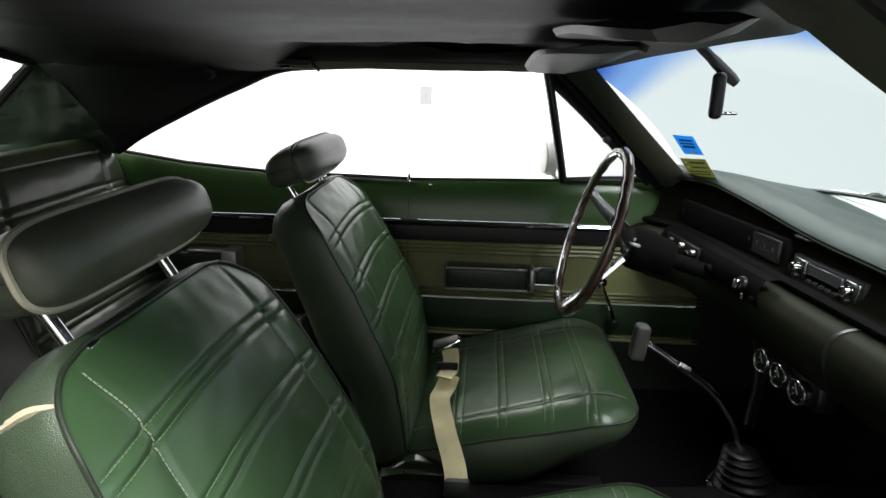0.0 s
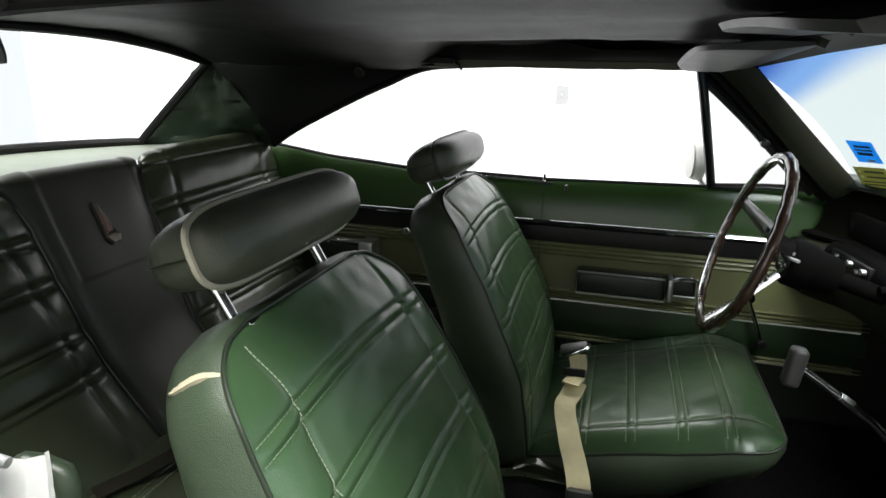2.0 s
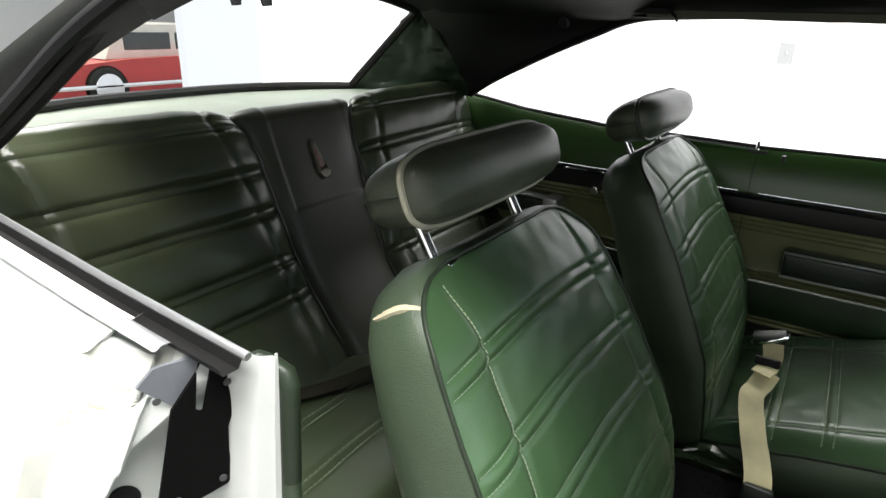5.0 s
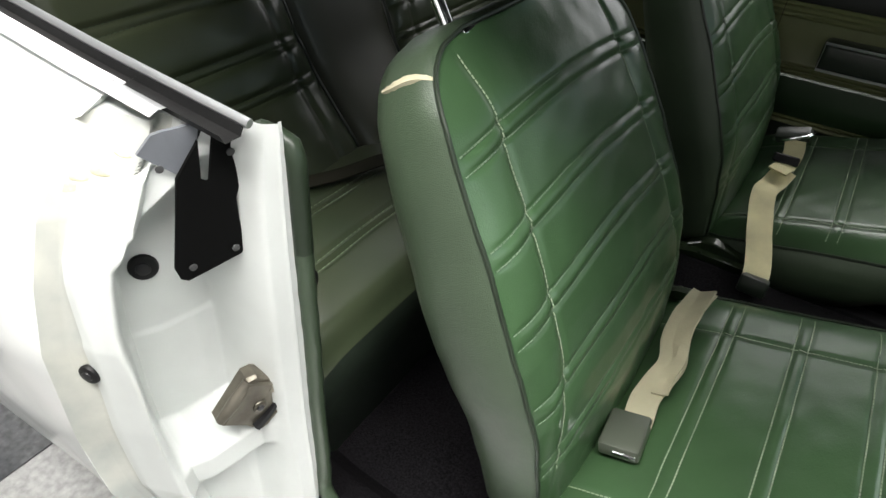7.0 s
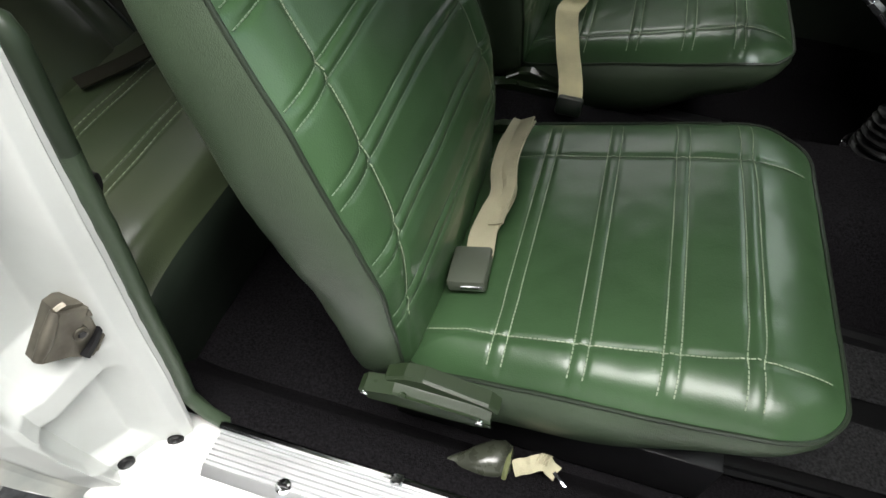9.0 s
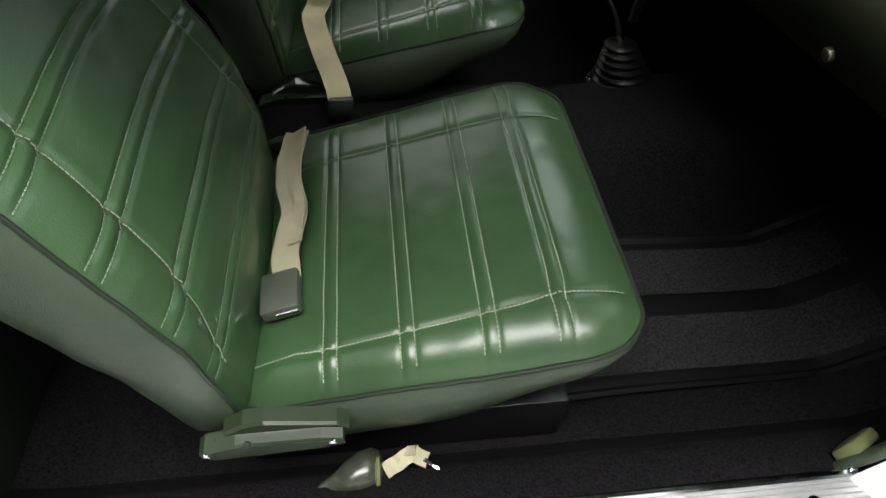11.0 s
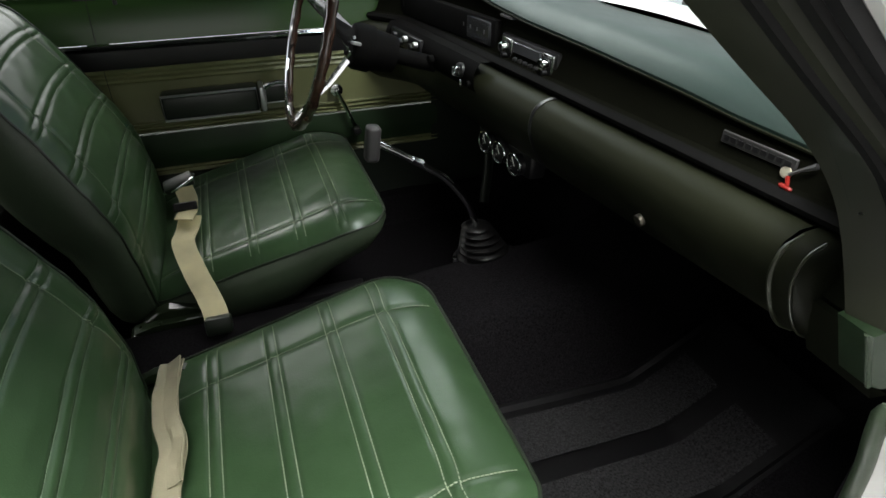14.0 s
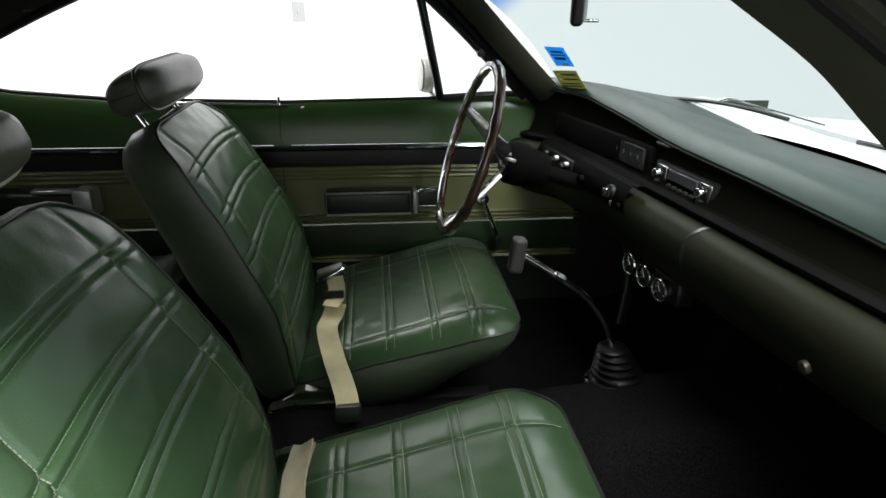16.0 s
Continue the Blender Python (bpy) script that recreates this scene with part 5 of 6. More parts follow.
def sticker(name, label, corners, material, bars):
    """A label stuck inside the windshield; corners: lower outer, lower inner, upper inner, upper outer."""
    st = thing(name, label, "sticker")
    a, b, c, d = [Vector(p) for p in corners]
    out = (b - a).cross(d - a).normalized()
    if out.x > 0:
        out.negate()

    def at(u, v, o):
        return a.lerp(b, u).lerp(d.lerp(c, u), v) + out * o

    def leaf(u0, u1, v0, v1, o):
        ring4 = ((u0, v0), (u1, v0), (u1, v1), (u0, v1))
        return loft([[at(u, v, o - 0.0008) for u, v in ring4], [at(u, v, o) for u, v in ring4]], True, False, True, True)

    part("paper", leaf(0, 1, 0, 1, 0.001), material, st)
    for u0, u1, v0, v1, m in bars:
        part("print_bar", leaf(u0, u1, v0, v1, 0.002), m, st)


sticker("blue_sticker", "blue printed sticker inside the windshield", [(0.458, 0.767, 1.087), (0.487, 0.712, 1.091), (0.448, 0.693, 1.137), (0.417, 0.750, 1.135)], BLUE_STICKER,
        [(0.2, 0.85, 0.72, 0.80, DARK_PRINT), (0.15, 0.85, 0.56, 0.62, DARK_PRINT), (0.2, 0.8, 0.36, 0.48, DARK_PRINT), (0.45, 0.75, 0.06, 0.16, PAPER)])
sticker("olive_sticker", "olive printed sticker in the windshield corner", [(0.497, 0.820, 1.022), (0.535, 0.741, 1.031), (0.494, 0.720, 1.080), (0.457, 0.796, 1.072)], OLIVE_STICKER,
        [(0.12, 0.2, 0.76, 0.86, PAPER), (0.12, 0.2, 0.5, 0.6, PAPER), (0.3, 0.9, 0.76, 0.84, DARK_PRINT), (0.3, 0.9, 0.52, 0.58, DARK_PRINT), (0.12, 0.9, 0.30, 0.35, DARK_PRINT), (0.12, 0.9, 0.16, 0.21, DARK_PRINT)])

ext = thing("door_mirror", "round chrome outside mirror of the driver door", "outside mirror", (0, 0, 0))
bm = disc((0.16, 1.04, 1.035), (-1, -0.15, 0), 0.055, 0.03, 28, 0.012)
part("head", bm, WHITE_PAINT, ext, "white painted mirror shell")
part("stem", tube([(0.16, 1.03, 0.985), (0.175, 1.0, 0.965)], 0.009, 8), CHROME, ext)
glassface = disc((0.129, 1.036, 1.035), (-1, -0.15, 0), 0.050, 0.002, 28)
# plain white: the reflected wall is put into the glass's colour
part("mirror_glass", glassface, PAPER, ext)

# ---- seat belts ----
def ribbon(pts, width_dir, half, thick=0.0016, waves=0.0, seed=0):
    """Webbing along pts, half wide to each side along width_dir."""
    P = spline(pts, 8)
    w = Vector(width_dir).normalized()
    rows = []
    for i, p in enumerate(P):
        a, b = P[max(0, i - 1)], P[min(len(P) - 1, i + 1)]
        d = (b - a).normalized()
        ww = (w - d * w.dot(d)).normalized()
        n = d.cross(ww)
        rip = waves * noise.noise(Vector((i * 0.2, seed + 0.4, 0)))
        rows.append([p - ww * half + n * (thick + rip), p + n * (thick - rip * 0.6), p + ww * half + n * (thick + rip), p + ww * half + n * (rip - thick), p + n * (-thick - rip * 0.6), p - ww * half + n * (rip - thick)])
    return loft(rows, True, False, True, True)


belt1 = thing("seat_belt", "tan lap belt with chrome buckle hanging beside the driver seat", "seat belt", (0, 0, 0), "front lap belts")
# brighter copy of the webbing; light on this belt is put into it
LIT_WEBBING = mat("lit_tan_webbing", (0.62, 0.57, 0.34), 0.75, bump=0.7, bump_scale=600, vary=0.18, vary_scale=12)
part("webbing", ribbon([(-0.112, 0.515, 0.566), (-0.122, 0.480, 0.548), (-0.131, 0.430, 0.545), (-0.114, 0.350, 0.522), (-0.096, 0.295, 0.500), (-0.084, 0.250, 0.486), (-0.082, 0.232, 0.478)], (1, 0.1, 0), 0.0235, waves=0.004, seed=2), LIT_WEBBING, belt1)
part("folded_webbing", ribbon([(-0.118, 0.566, 0.612), (-0.112, 0.548, 0.590), (-0.116, 0.520, 0.574), (-0.126, 0.490, 0.570)], (1, -0.1, 0), 0.020, waves=0.003, seed=4), LIT_WEBBING, belt1, "folded pale webbing")
part("buckle", moved(block(-0.034, 0.034, -0.018, 0.018, -0.010, 0.010, 0.006, 2), Matrix.Translation((-0.127, 0.581, 0.617)) @ Matrix.Rotation(radians(-18), 4, "Y") @ Matrix.Rotation(radians(20), 4, "X")), VINYL_DARK, belt1, "dark covered buckle")
part("buckle_edge", tube(spline([(-0.160, 0.575, 0.598), (-0.130, 0.562, 0.612), (-0.097, 0.566, 0.630), (-0.092, 0.590, 0.632)], 5), 0.0035, 8), CHROME, belt1, "chrome buckle edge")
part("keeper", moved(block(-0.026, 0.026, -0.004, 0.004, -0.010, 0.010, 0.003, 1), Matrix.Translation((-0.120, 0.528, 0.583)) @ Matrix.Rotation(radians(-40), 4, "X")), PLASTIC, belt1, "black keeper")
part("anchor", moved(block(-0.026, 0.026, -0.016, 0.016, -0.018, 0.018, 0.007, 2), Matrix.Translation((-0.080, 0.226, 0.466)) @ Matrix.Rotation(radians(-20), 4, "X")), VINYL_DARK, belt1, "dark belt anchor sleeve")
belt2 = thing("seat_belt", "crumpled tan lap belt with grey buckle on the passenger seat", "seat belt", (0, 0, 0), "front lap belts")
part("webbing", ribbon([(-0.142, 0.035, 0.552), (-0.152, -0.02, 0.550), (-0.152, -0.08, 0.540), (-0.140, -0.14, 0.548), (-0.150, -0.20, 0.536), (-0.146, -0.262, 0.536)], (1, 0.1, 0.25), 0.020, waves=0.006, seed=5), WEBBING, belt2)
part("webbing_fold", ribbon([(-0.138, 0.030, 0.562), (-0.142, -0.03, 0.560), (-0.142, -0.09, 0.552), (-0.134, -0.15, 0.554), (-0.136, -0.205, 0.546)], (1, 0.1, 0.7), 0.013, waves=0.006, seed=9), WEBBING, belt2)
buck = part("buckle", moved(block(-0.027, 0.027, -0.034, 0.034, -0.011, 0.011, 0.005, 2), Matrix.Translation((-0.152, -0.284, 0.532)) @ Matrix.Rotation(radians(-14), 4, "Y") @ Matrix.Rotation(radians(4), 4, "Z")), mat("grey_green_buckle", (0.075, 0.085, 0.065), 0.35), belt2, "grey-green buckle cover")
part("buckle_edge", tube([(-0.156, -0.3175, 0.531), (-0.127, -0.316, 0.538)], 0.0035, 8), CHROME, buck, "chrome buckle edge")
belt3 = thing("seat_belt", "frayed belt end with dark retractor on the sill carpet", "seat belt", (0, 0, 0), "front lap belts")
rows = []
for x, r, dy in ((-0.150, 0.003, -0.004), (-0.125, 0.007, -0.003), (-0.108, 0.011, -0.001), (-0.096, 0.016, 0.0), (-0.082, 0.022, 0.002), (-0.064, 0.027, 0.004), (-0.048, 0.027, 0.005), (-0.036, 0.022, 0.004), (-0.031, 0.012, 0.002)):
    c = Vector((x, -0.470 + dy + 0.2 * (x + 0.06), 0.350))
    rows.append([c + Vector((0.06 * r * math.sin(3 * a), r * math.cos(a), 0.72 * r * math.sin(a) + 0.5 * r + 0.0016 * math.sin(4 * a + x * 90))) for a in np.linspace(0, 2 * math.pi, 25)[:-1]])
boot = part("retractor_boot", loft(rows, True, False, True, True), mat("clouded_olive_boot", (0.038, 0.042, 0.030), 0.28, coat=0.4, vary=0.3, vary_scale=25), belt3, "clouded olive plastic boot")
part("boot_collar", tube([Vector((-0.038, -0.466 + 0.022 * math.cos(a), 0.360 + 0.016 * math.sin(a))) for a in np.linspace(0, 2 * math.pi, 21)[:-1]], 0.004, 6, True), VINYL_OLIVE, boot, "pale rolled collar")
part("cable", tube(spline([(-0.145, -0.492, 0.354), (-0.160, -0.496, 0.356), (-0.185, -0.505, 0.362)], 5), 0.003, 6), PLASTIC, belt3)
part("webbing", ribbon([(-0.028, -0.470, 0.362), (-0.010, -0.462, 0.368), (0.010, -0.452, 0.368), (0.030, -0.458, 0.356)], (0, 1, 0.3), 0.011, waves=0.012, seed=3), WEBBING, belt3, "frayed webbing")
part("hook", tube(spline([(0.026, -0.458, 0.362), (0.038, -0.466, 0.356), (0.050, -0.474, 0.352), (0.056, -0.482, 0.346)], 4), 0.003, 8), CHROME, belt3, "chrome hook")
for k in range(5):
    part("frayed_thread", tube(spline([(0.000 + 0.004 * k, -0.456, 0.372), (0.002 + 0.004 * k, -0.448 - 0.003 * (k % 2), 0.376 + 0.002 * k), (0.006 + 0.003 * k, -0.440, 0.370)], 3), 0.0012, 5), WEBBING, belt3)
belt4 = thing("seat_belt", "tan belt lying loose on the rear bench, its colour darkened", "seat belt", (0, 0, 0))
# much darker copy of the webbing colour keeps this belt dim
part("webbing", ribbon([(-0.86, -0.15, 0.577), (-0.80, -0.05, 0.588), (-0.76, 0.05, 0.590), (-0.70, 0.12, 0.592)], (0.6, -0.4, 0), 0.019, waves=0.005, seed=7), mat("darkened_belt_webbing", (0.016, 0.0155, 0.010), 0.8, spec=0.15, bump=0.6, bump_scale=600), belt4)
for x in (-0.524, -0.562):
    st = thing("roof_strap_clip", "black plastic belt clip hanging from the roof rail", "belt clip", (0, 0, 0), "belt clips")
    part("clip", tube(spline([(x, -0.46, 1.306), (x + 0.004, -0.46, 1.286), (x + 0.007, -0.46, 1.266)], 4), [0.003, 0.003, 0.0035, 0.004, 0.004, 0.0045, 0.005, 0.005, 0.004], 8, flat=0.5), PLASTIC, st)

# ---- floor mat ----
fm = thing("floor_mat", "black rubber-edged floor mat with charcoal pile in the footwell", "floor mat", (0, 0, 0))


def mat_pt(u, v, o):
    x = 0.20 + 0.735 * u
    y = -0.365 + 0.345 * v + 0.02 * u * (1 - v)
    z = 0.294 + 0.55 * max(0.0, x - 0.72) + 0.006 * math.sin(u * 7)
    return Vector((x, y, z + o))


part("base", loft([[mat_pt(u, v, 0.004 + (0.008 if min(u, 1 - u, v, 1 - v) < 0.03 else 0.0)) for v in np.linspace(0, 1, 40)] for u in np.linspace(0, 1, 40)], False), mat("black_mat_rubber", (0.005, 0.005, 0.0055), 0.5, bump=0.15, bump_scale=150, vary=0.25, spec=0.2), fm, "black rubber base with raised rim")
for v0, v1 in ((0.10, 0.42), (0.56, 0.88)):
    part("pile_panel", loft([[mat_pt(u, v, 0.012) for v in np.linspace(v0, v1, 14)] for u in np.linspace(0.05, 0.86, 30)], False), MAT_PILE, fm, "charcoal carpet panel")

# ---- door opening on the passenger's side ----
sill = thing("sill_plate", "ribbed bright aluminium door sill plate", "sill plate", (0, 0, 0))
prof = [(-0.534, 0.366), (-0.536, 0.3835), (-0.545, 0.3840), (-0.547, 0.3790)]
for k in range(6):
    y = -0.549 - 0.0075 * k
    prof += [(y, 0.3805), (y - 0.0015, 0.3780), (y - 0.0050, 0.3780), (y - 0.0065, 0.3805)]
prof += [(-0.596, 0.379), (-0.606, 0.368)]
part("plate", loft([[(x, y, z) for y, z in prof] for x in (-0.424, -0.30, -0.1, 0.15, 0.4, 0.652)], False), SILL_METAL, sill, "ribbed aluminium")
for x0, x1 in ((-0.426, -0.176), (-0.168, 0.655)):
    part("inner_strip", loft([[(x, y, z) for y, z in ((-0.5335, 0.370), (-0.5345, 0.3855), (-0.5375, 0.3880), (-0.5425, 0.3880), (-0.5455, 0.3850))] for x in np.linspace(x0, x1, 5)], False), CHROME, sill, "bright inner strip")
part("strip_clip", block(-0.180, -0.163, -0.547, -0.532, 0.380, 0.3905, 0.002, 1), CHROME, sill, "bright clip")
part("end_clip", block(0.600, 0.612, -0.541, -0.531, 0.380, 0.391, 0.003, 2), CHROME, sill, "bright end clip")
for x, y in ((-0.31, -0.590), (0.12, -0.582), (0.536, -0.574)):
    screw = part("screw", disc((x, y, 0.378), (0, 0, 1), 0.011, 0.005, 18), CHROME, sill)
    part("screw_slot", block(x - 0.007, x + 0.007, y - 0.0012, y + 0.0012, 0.3825, 0.3835), PLASTIC, screw)

body = thing("car_body", "white painted car body around the open passenger door", "car body", (0, 0, 0))
part("rocker", loft([[(x, y, z) for y, z in ((-0.52, 0.355), (-0.60, 0.364), (-0.650, 0.352), (-0.668, 0.33), (-0.672, 0.25), (-0.64, 0.18), (-0.50, 0.18))] for x in np.linspace(-0.62, 0.9, 20)], False), WHITE_PAINT, body, "white rocker panel")


def flange_at(z):
    """Where the jamb steps back to the flange beside the outer skin."""
    return lerp_list((0.40, 0.54, 0.69, 0.766, 0.818, 0.854, 0.882, 0.906, 0.930, 0.945), (0.84, 0.85, 0.84, 0.845, 0.875, 0.89, 0.87, 0.82, 0.72, 0.50), z)


def rear_jamb(z, t):
    """The rear face of the door opening: t from the inner seal to the outer skin."""
    low = smoothstep(0.62, 0.36, z)
    y_in = lerp_list((0.36, 0.50, 0.70, 0.85, 0.96), (-0.545, -0.530, -0.518, -0.512, -0.506), z)
    y_out = lerp_list((0.33, 0.42, 0.53, 0.635, 0.756, 0.83, 0.89, 0.925, 0.972), (-0.675, -0.700, -0.722, -0.722, -0.713, -0.693, -0.668, -0.640, -0.600), z)
    share = lerp_list((0, 0.08, 0.16, 0.30, 0.62, 0.72, 0.80, 0.86, 1.0), (0, 0.06, 0.16, 0.34, 0.64, 0.73, 0.80, 0.86, 1.0), t)
    y = y_in + (y_out - y_in) * share
    x = lerp_list((0, 0.06, 0.14, 0.22, 0.60, 0.70, 0.74, 0.84, 0.90, 1.0), (-0.482, -0.484, -0.494, -0.520, -0.566, -0.556, -0.560, -0.602, -0.612, -0.622), t)
    x += 0.045 * low * (0.2 + 0.8 * t)
    step = flange_at(z)
    rim_t = lerp_list((0.55, 0.63, 0.71, 0.775, 0.846, 0.878, 0.89, 0.91, 0.925), (0.72, 0.735, 0.745, 0.77, 0.77, 0.72, 0.60, 0.50, 0.42), z)
    inner = lerp_list((0.41, 0.462, 0.56, 0.64), (0.23, 0.21, 0.17, 0.17), z)
    rib = lerp_list((0.2, 0.3, 0.5, 0.7), (0.582, 0.574, 0.554, 0.552), t)  # slanting rib under the striker
    crease = lerp_list((0.2, 0.46, 0.73), (0.734, 0.716, 0.712), t)
    across = smoothstep(inner - 0.02, inner + 0.06, t)
    left = smoothstep(rim_t + 0.01, rim_t - 0.10, t)
    recess = (0.066 - 0.0025 * smoothstep(crease + 0.003, crease - 0.003, z)) * across * left * smoothstep(rib - 0.004, rib + 0.022, z) * smoothstep(0.95, 0.87, z)
    low_rim = lerp_list((0.382, 0.418, 0.47, 0.52), (0.62, 0.74, 0.75, 0.72), z)
    recess += 0.022 * across * smoothstep(low_rim, low_rim - 0.05, t) * smoothstep(rib - 0.034, rib - 0.050, z) * smoothstep(0.376, 0.40, z)
    recess += 0.010 * smoothstep(step - 0.015, step + 0.012, t) * smoothstep(0.36, 0.42, z)  # flange next to the skin
    recess -= 0.004 * smoothstep(0.04, 0.06, t) * smoothstep(inner + 0.01, inner - 0.03, t)
    return Vector((x - recess, y + 0.2 * recess, z))


zs = np.linspace(0.32, 0.972, 240)
part("rear_jamb", loft([[rear_jamb(z, t) for t in np.linspace(0, flange_at(z) + 0.004, 150)] for z in zs], False), JAMB_PAINT, body, "white door jamb with recessed panel")
# the flange strip is darker and rougher than the jamb
part("jamb_flange", loft([[rear_jamb(z, t) for t in np.linspace(flange_at(z) + 0.004, 1, 30)] for z in zs], False), mat("darker_grey_white_flange", (0.40, 0.42, 0.40), 0.5, vary=0.16, vary_scale=14, tint=(0.46, 0.46, 0.41)), body, "darker grey-white flange beside the skin")


top_row = [rear_jamb(0.971, t) for t in np.linspace(0.2, 1, 20)]
part("jamb_top", loft([top_row, [Vector((p.x - 0.06, 0.55 * p.y - 0.245, 0.9735)) for p in top_row], [Vector((p.x - 0.16, -0.553 - 0.1 * (p.y + 0.553), 0.9745)) for p in top_row]], False), JAMB_PAINT, body, "white upper corner of the jamb")


def quarter(x, k):
    """Outer skin behind the door: k runs down from the belt."""
    ys = [-0.555, -0.580, -0.630, -0.680, -0.705, -0.722, -0.718, -0.690, -0.64]
    zs = [0.975, 0.972, 0.950, 0.905, 0.840, 0.740, 0.560, 0.380, 0.220]
    j = np.linspace(0, 1, 9)
    up = (belt(x) - 0.975) * (1 - k)
    fl = 0.03 * smoothstep(-0.60, -1.2, x)
    return Vector((x, lerp_list(j, ys, k) - fl * k, lerp_list(j, zs, k) + up))


rows = []
for x in np.linspace(-0.622, -2.3, 44):
    row = []
    for k in np.linspace(0, 1, 40):
        p = quarter(x, k)
        e = smoothstep(-0.70, -0.622, x)
        if p.z < 0.968:
            f = rear_jamb(max(0.33, p.z), 1.0)
            p.y = p.y * (1 - e) + f.y * e
            p.x = p.x * (1 - e) + f.x * e if e > 0.98 else p.x
        row.append(p)
    rows.append(row)
rows.insert(0, [Vector((p.x - 0.006, p.y + 0.020, p.z)) for p in rows[0]])  # folded edge behind the flange
part("quarter_panel", loft(rows, False), WHITE_PAINT, body, "white rear quarter panel")
line = [(x, -0.538, belt(x) + 0.004) for x in np.linspace(-0.488, -1.15, 20)]
part("belt_moulding", tube([p + Vector((0, 0.004, 0)) for p in map(Vector, line)], 0.0045, 8, flat=0.8), SILL_METAL, body, "bright belt moulding")
part("window_slot", loft([[(x, -0.537, belt(x) + 0.002), (x, -0.542, belt(x) - 0.006), (x, -0.558, belt(x) - 0.006), (x, -0.562, belt(x) + 0.003)] for x in np.linspace(-0.492, -1.15, 20)], False), RUBBER, body, "black window slot")
part("outer_moulding", loft([[(x, -0.560, belt(x) + 0.001), (x, -0.563, belt(x) + 0.004), (x, -0.572, belt(x) + 0.005), (x, -0.580, belt(x) + 0.002)] for x in np.linspace(-0.555, -1.15, 20)], False), SILL_METAL, body, "outer bright moulding")


def on_jamb(z, t, o=0.004):
    p = rear_jamb(z, t)
    n = (rear_jamb(z + 0.01, t) - rear_jamb(z - 0.01, t)).cross(rear_jamb(z, t + 0.01) - rear_jamb(z, t - 0.01)).normalized()
    if n.x < 0:
        n.negate()
    return p + n * o, n


def jamb_plate(outline, thick):
    """A flat stiff plate in front of the jamb's hollow."""
    bm = bmesh.new()
    back = Vector((-0.945, 0.327, 0)) * thick
    front = [bm.verts.new(p) for p in outline]
    rear = [bm.verts.new(Vector(p) + back) for p in outline]
    bm.faces.new(front)
    for k in range(len(front)):
        j = (k + 1) % len(front)
        bm.faces.new((front[k], rear[k], rear[j], front[j]))
    bmesh.ops.triangulate(bm, faces=bm.faces[:])
    return bm


sp = part("water_shield", jamb_plate([(-0.537, -0.582, 0.929), (-0.540, -0.592, 0.885), (-0.544, -0.603, 0.837), (-0.543, -0.601, 0.825), (-0.541, -0.595, 0.820), (-0.533, -0.571, 0.824), (-0.523, -0.544, 0.830), (-0.522, -0.539, 0.835), (-0.522, -0.539, 0.869), (-0.521, -0.538, 0.894), (-0.519, -0.532, 0.911), (-0.517, -0.525, 0.926), (-0.516, -0.522, 0.944), (-0.517, -0.525, 0.952), (-0.524, -0.546, 0.963), (-0.528, -0.557, 0.919), (-0.529, -0.562, 0.918), (-0.530, -0.563, 0.924), (-0.528, -0.559, 0.960)], 0.004), MATT_BLACK, body, "black plastic cover plate with a slot", False)
# dark piece added for the darkness inside the slot
part("slot_backing", jamb_plate([(-0.540, -0.553, 0.966), (-0.542, -0.564, 0.934), (-0.540, -0.552, 0.934), (-0.535, -0.541, 0.966)], 0.003), RUBBER, sp, "dark piece standing in for the shade inside the slot", False)
part("grey_shield", jamb_plate([(-0.544, -0.570, 0.970), (-0.537, -0.549, 0.970), (-0.538, -0.553, 0.954), (-0.545, -0.571, 0.923), (-0.548, -0.580, 0.933), (-0.555, -0.600, 0.955), (-0.550, -0.586, 0.969), (-0.547, -0.577, 0.970)], 0.004), GREY_PLATE, sp, "grey flap", False)
for q in ((-0.517, -0.537, 0.944), (-0.521, -0.550, 0.842), (-0.535, -0.590, 0.837), (-0.546, -0.589, 0.940)):
    part("screw", disc(q, (0.945, -0.327, 0), 0.0038, 0.0012, 12), GREY_GRIP, sp)
p, n = on_jamb(0.800, 0.485, 0.002)
plug = part("plug", disc(p - n * 0.004, n, 0.015, 0.008, 20, 0.003), RUBBER, body, "black rubber plug")
part("plug_dimple", disc(p + n * 0.004, n, 0.0075, 0.0015, 16), PLASTIC, plug)
for z, t, r in ((0.72, 0.85, 0.012), (0.363, 0.17, 0.011), (0.368, 0.50, 0.011)):
    p, n = on_jamb(z, t, 0.0)
    plug = part("plug", disc(p, n, r, 0.006, 20, 0.003), RUBBER, body, "black rubber plug")
    part("plug_dimple", disc(p + n * 0.006, n, r * 0.5, 0.0015, 16), PLASTIC, plug)
striker = thing("door_striker", "worn zinc door striker bolted to the door jamb", "door striker", (0, 0, 0))
p, n = Vector((-0.545, -0.573, 0.613)), Vector((0.945, -0.327, 0))
zz = Vector((0, 0, 1))
tt = n.cross(zz).normalized()
zz = tt.cross(n).normalized()
SM = Matrix.Translation(p - tt * 0.023 + n * 0.006) @ Matrix((tt, zz, n)).transposed().to_4x4() @ Matrix.Diagonal((-1.12, 1.12, 1.12, 1.0))
plate_pts = [(-0.053, 0.006), (-0.015, 0.050), (-0.005, 0.050), (0.012, 0.036), (0.024, 0.019), (0.023, -0.009), (0.013, -0.028), (-0.004, -0.034), (-0.022, -0.024), (-0.034, -0.008)]


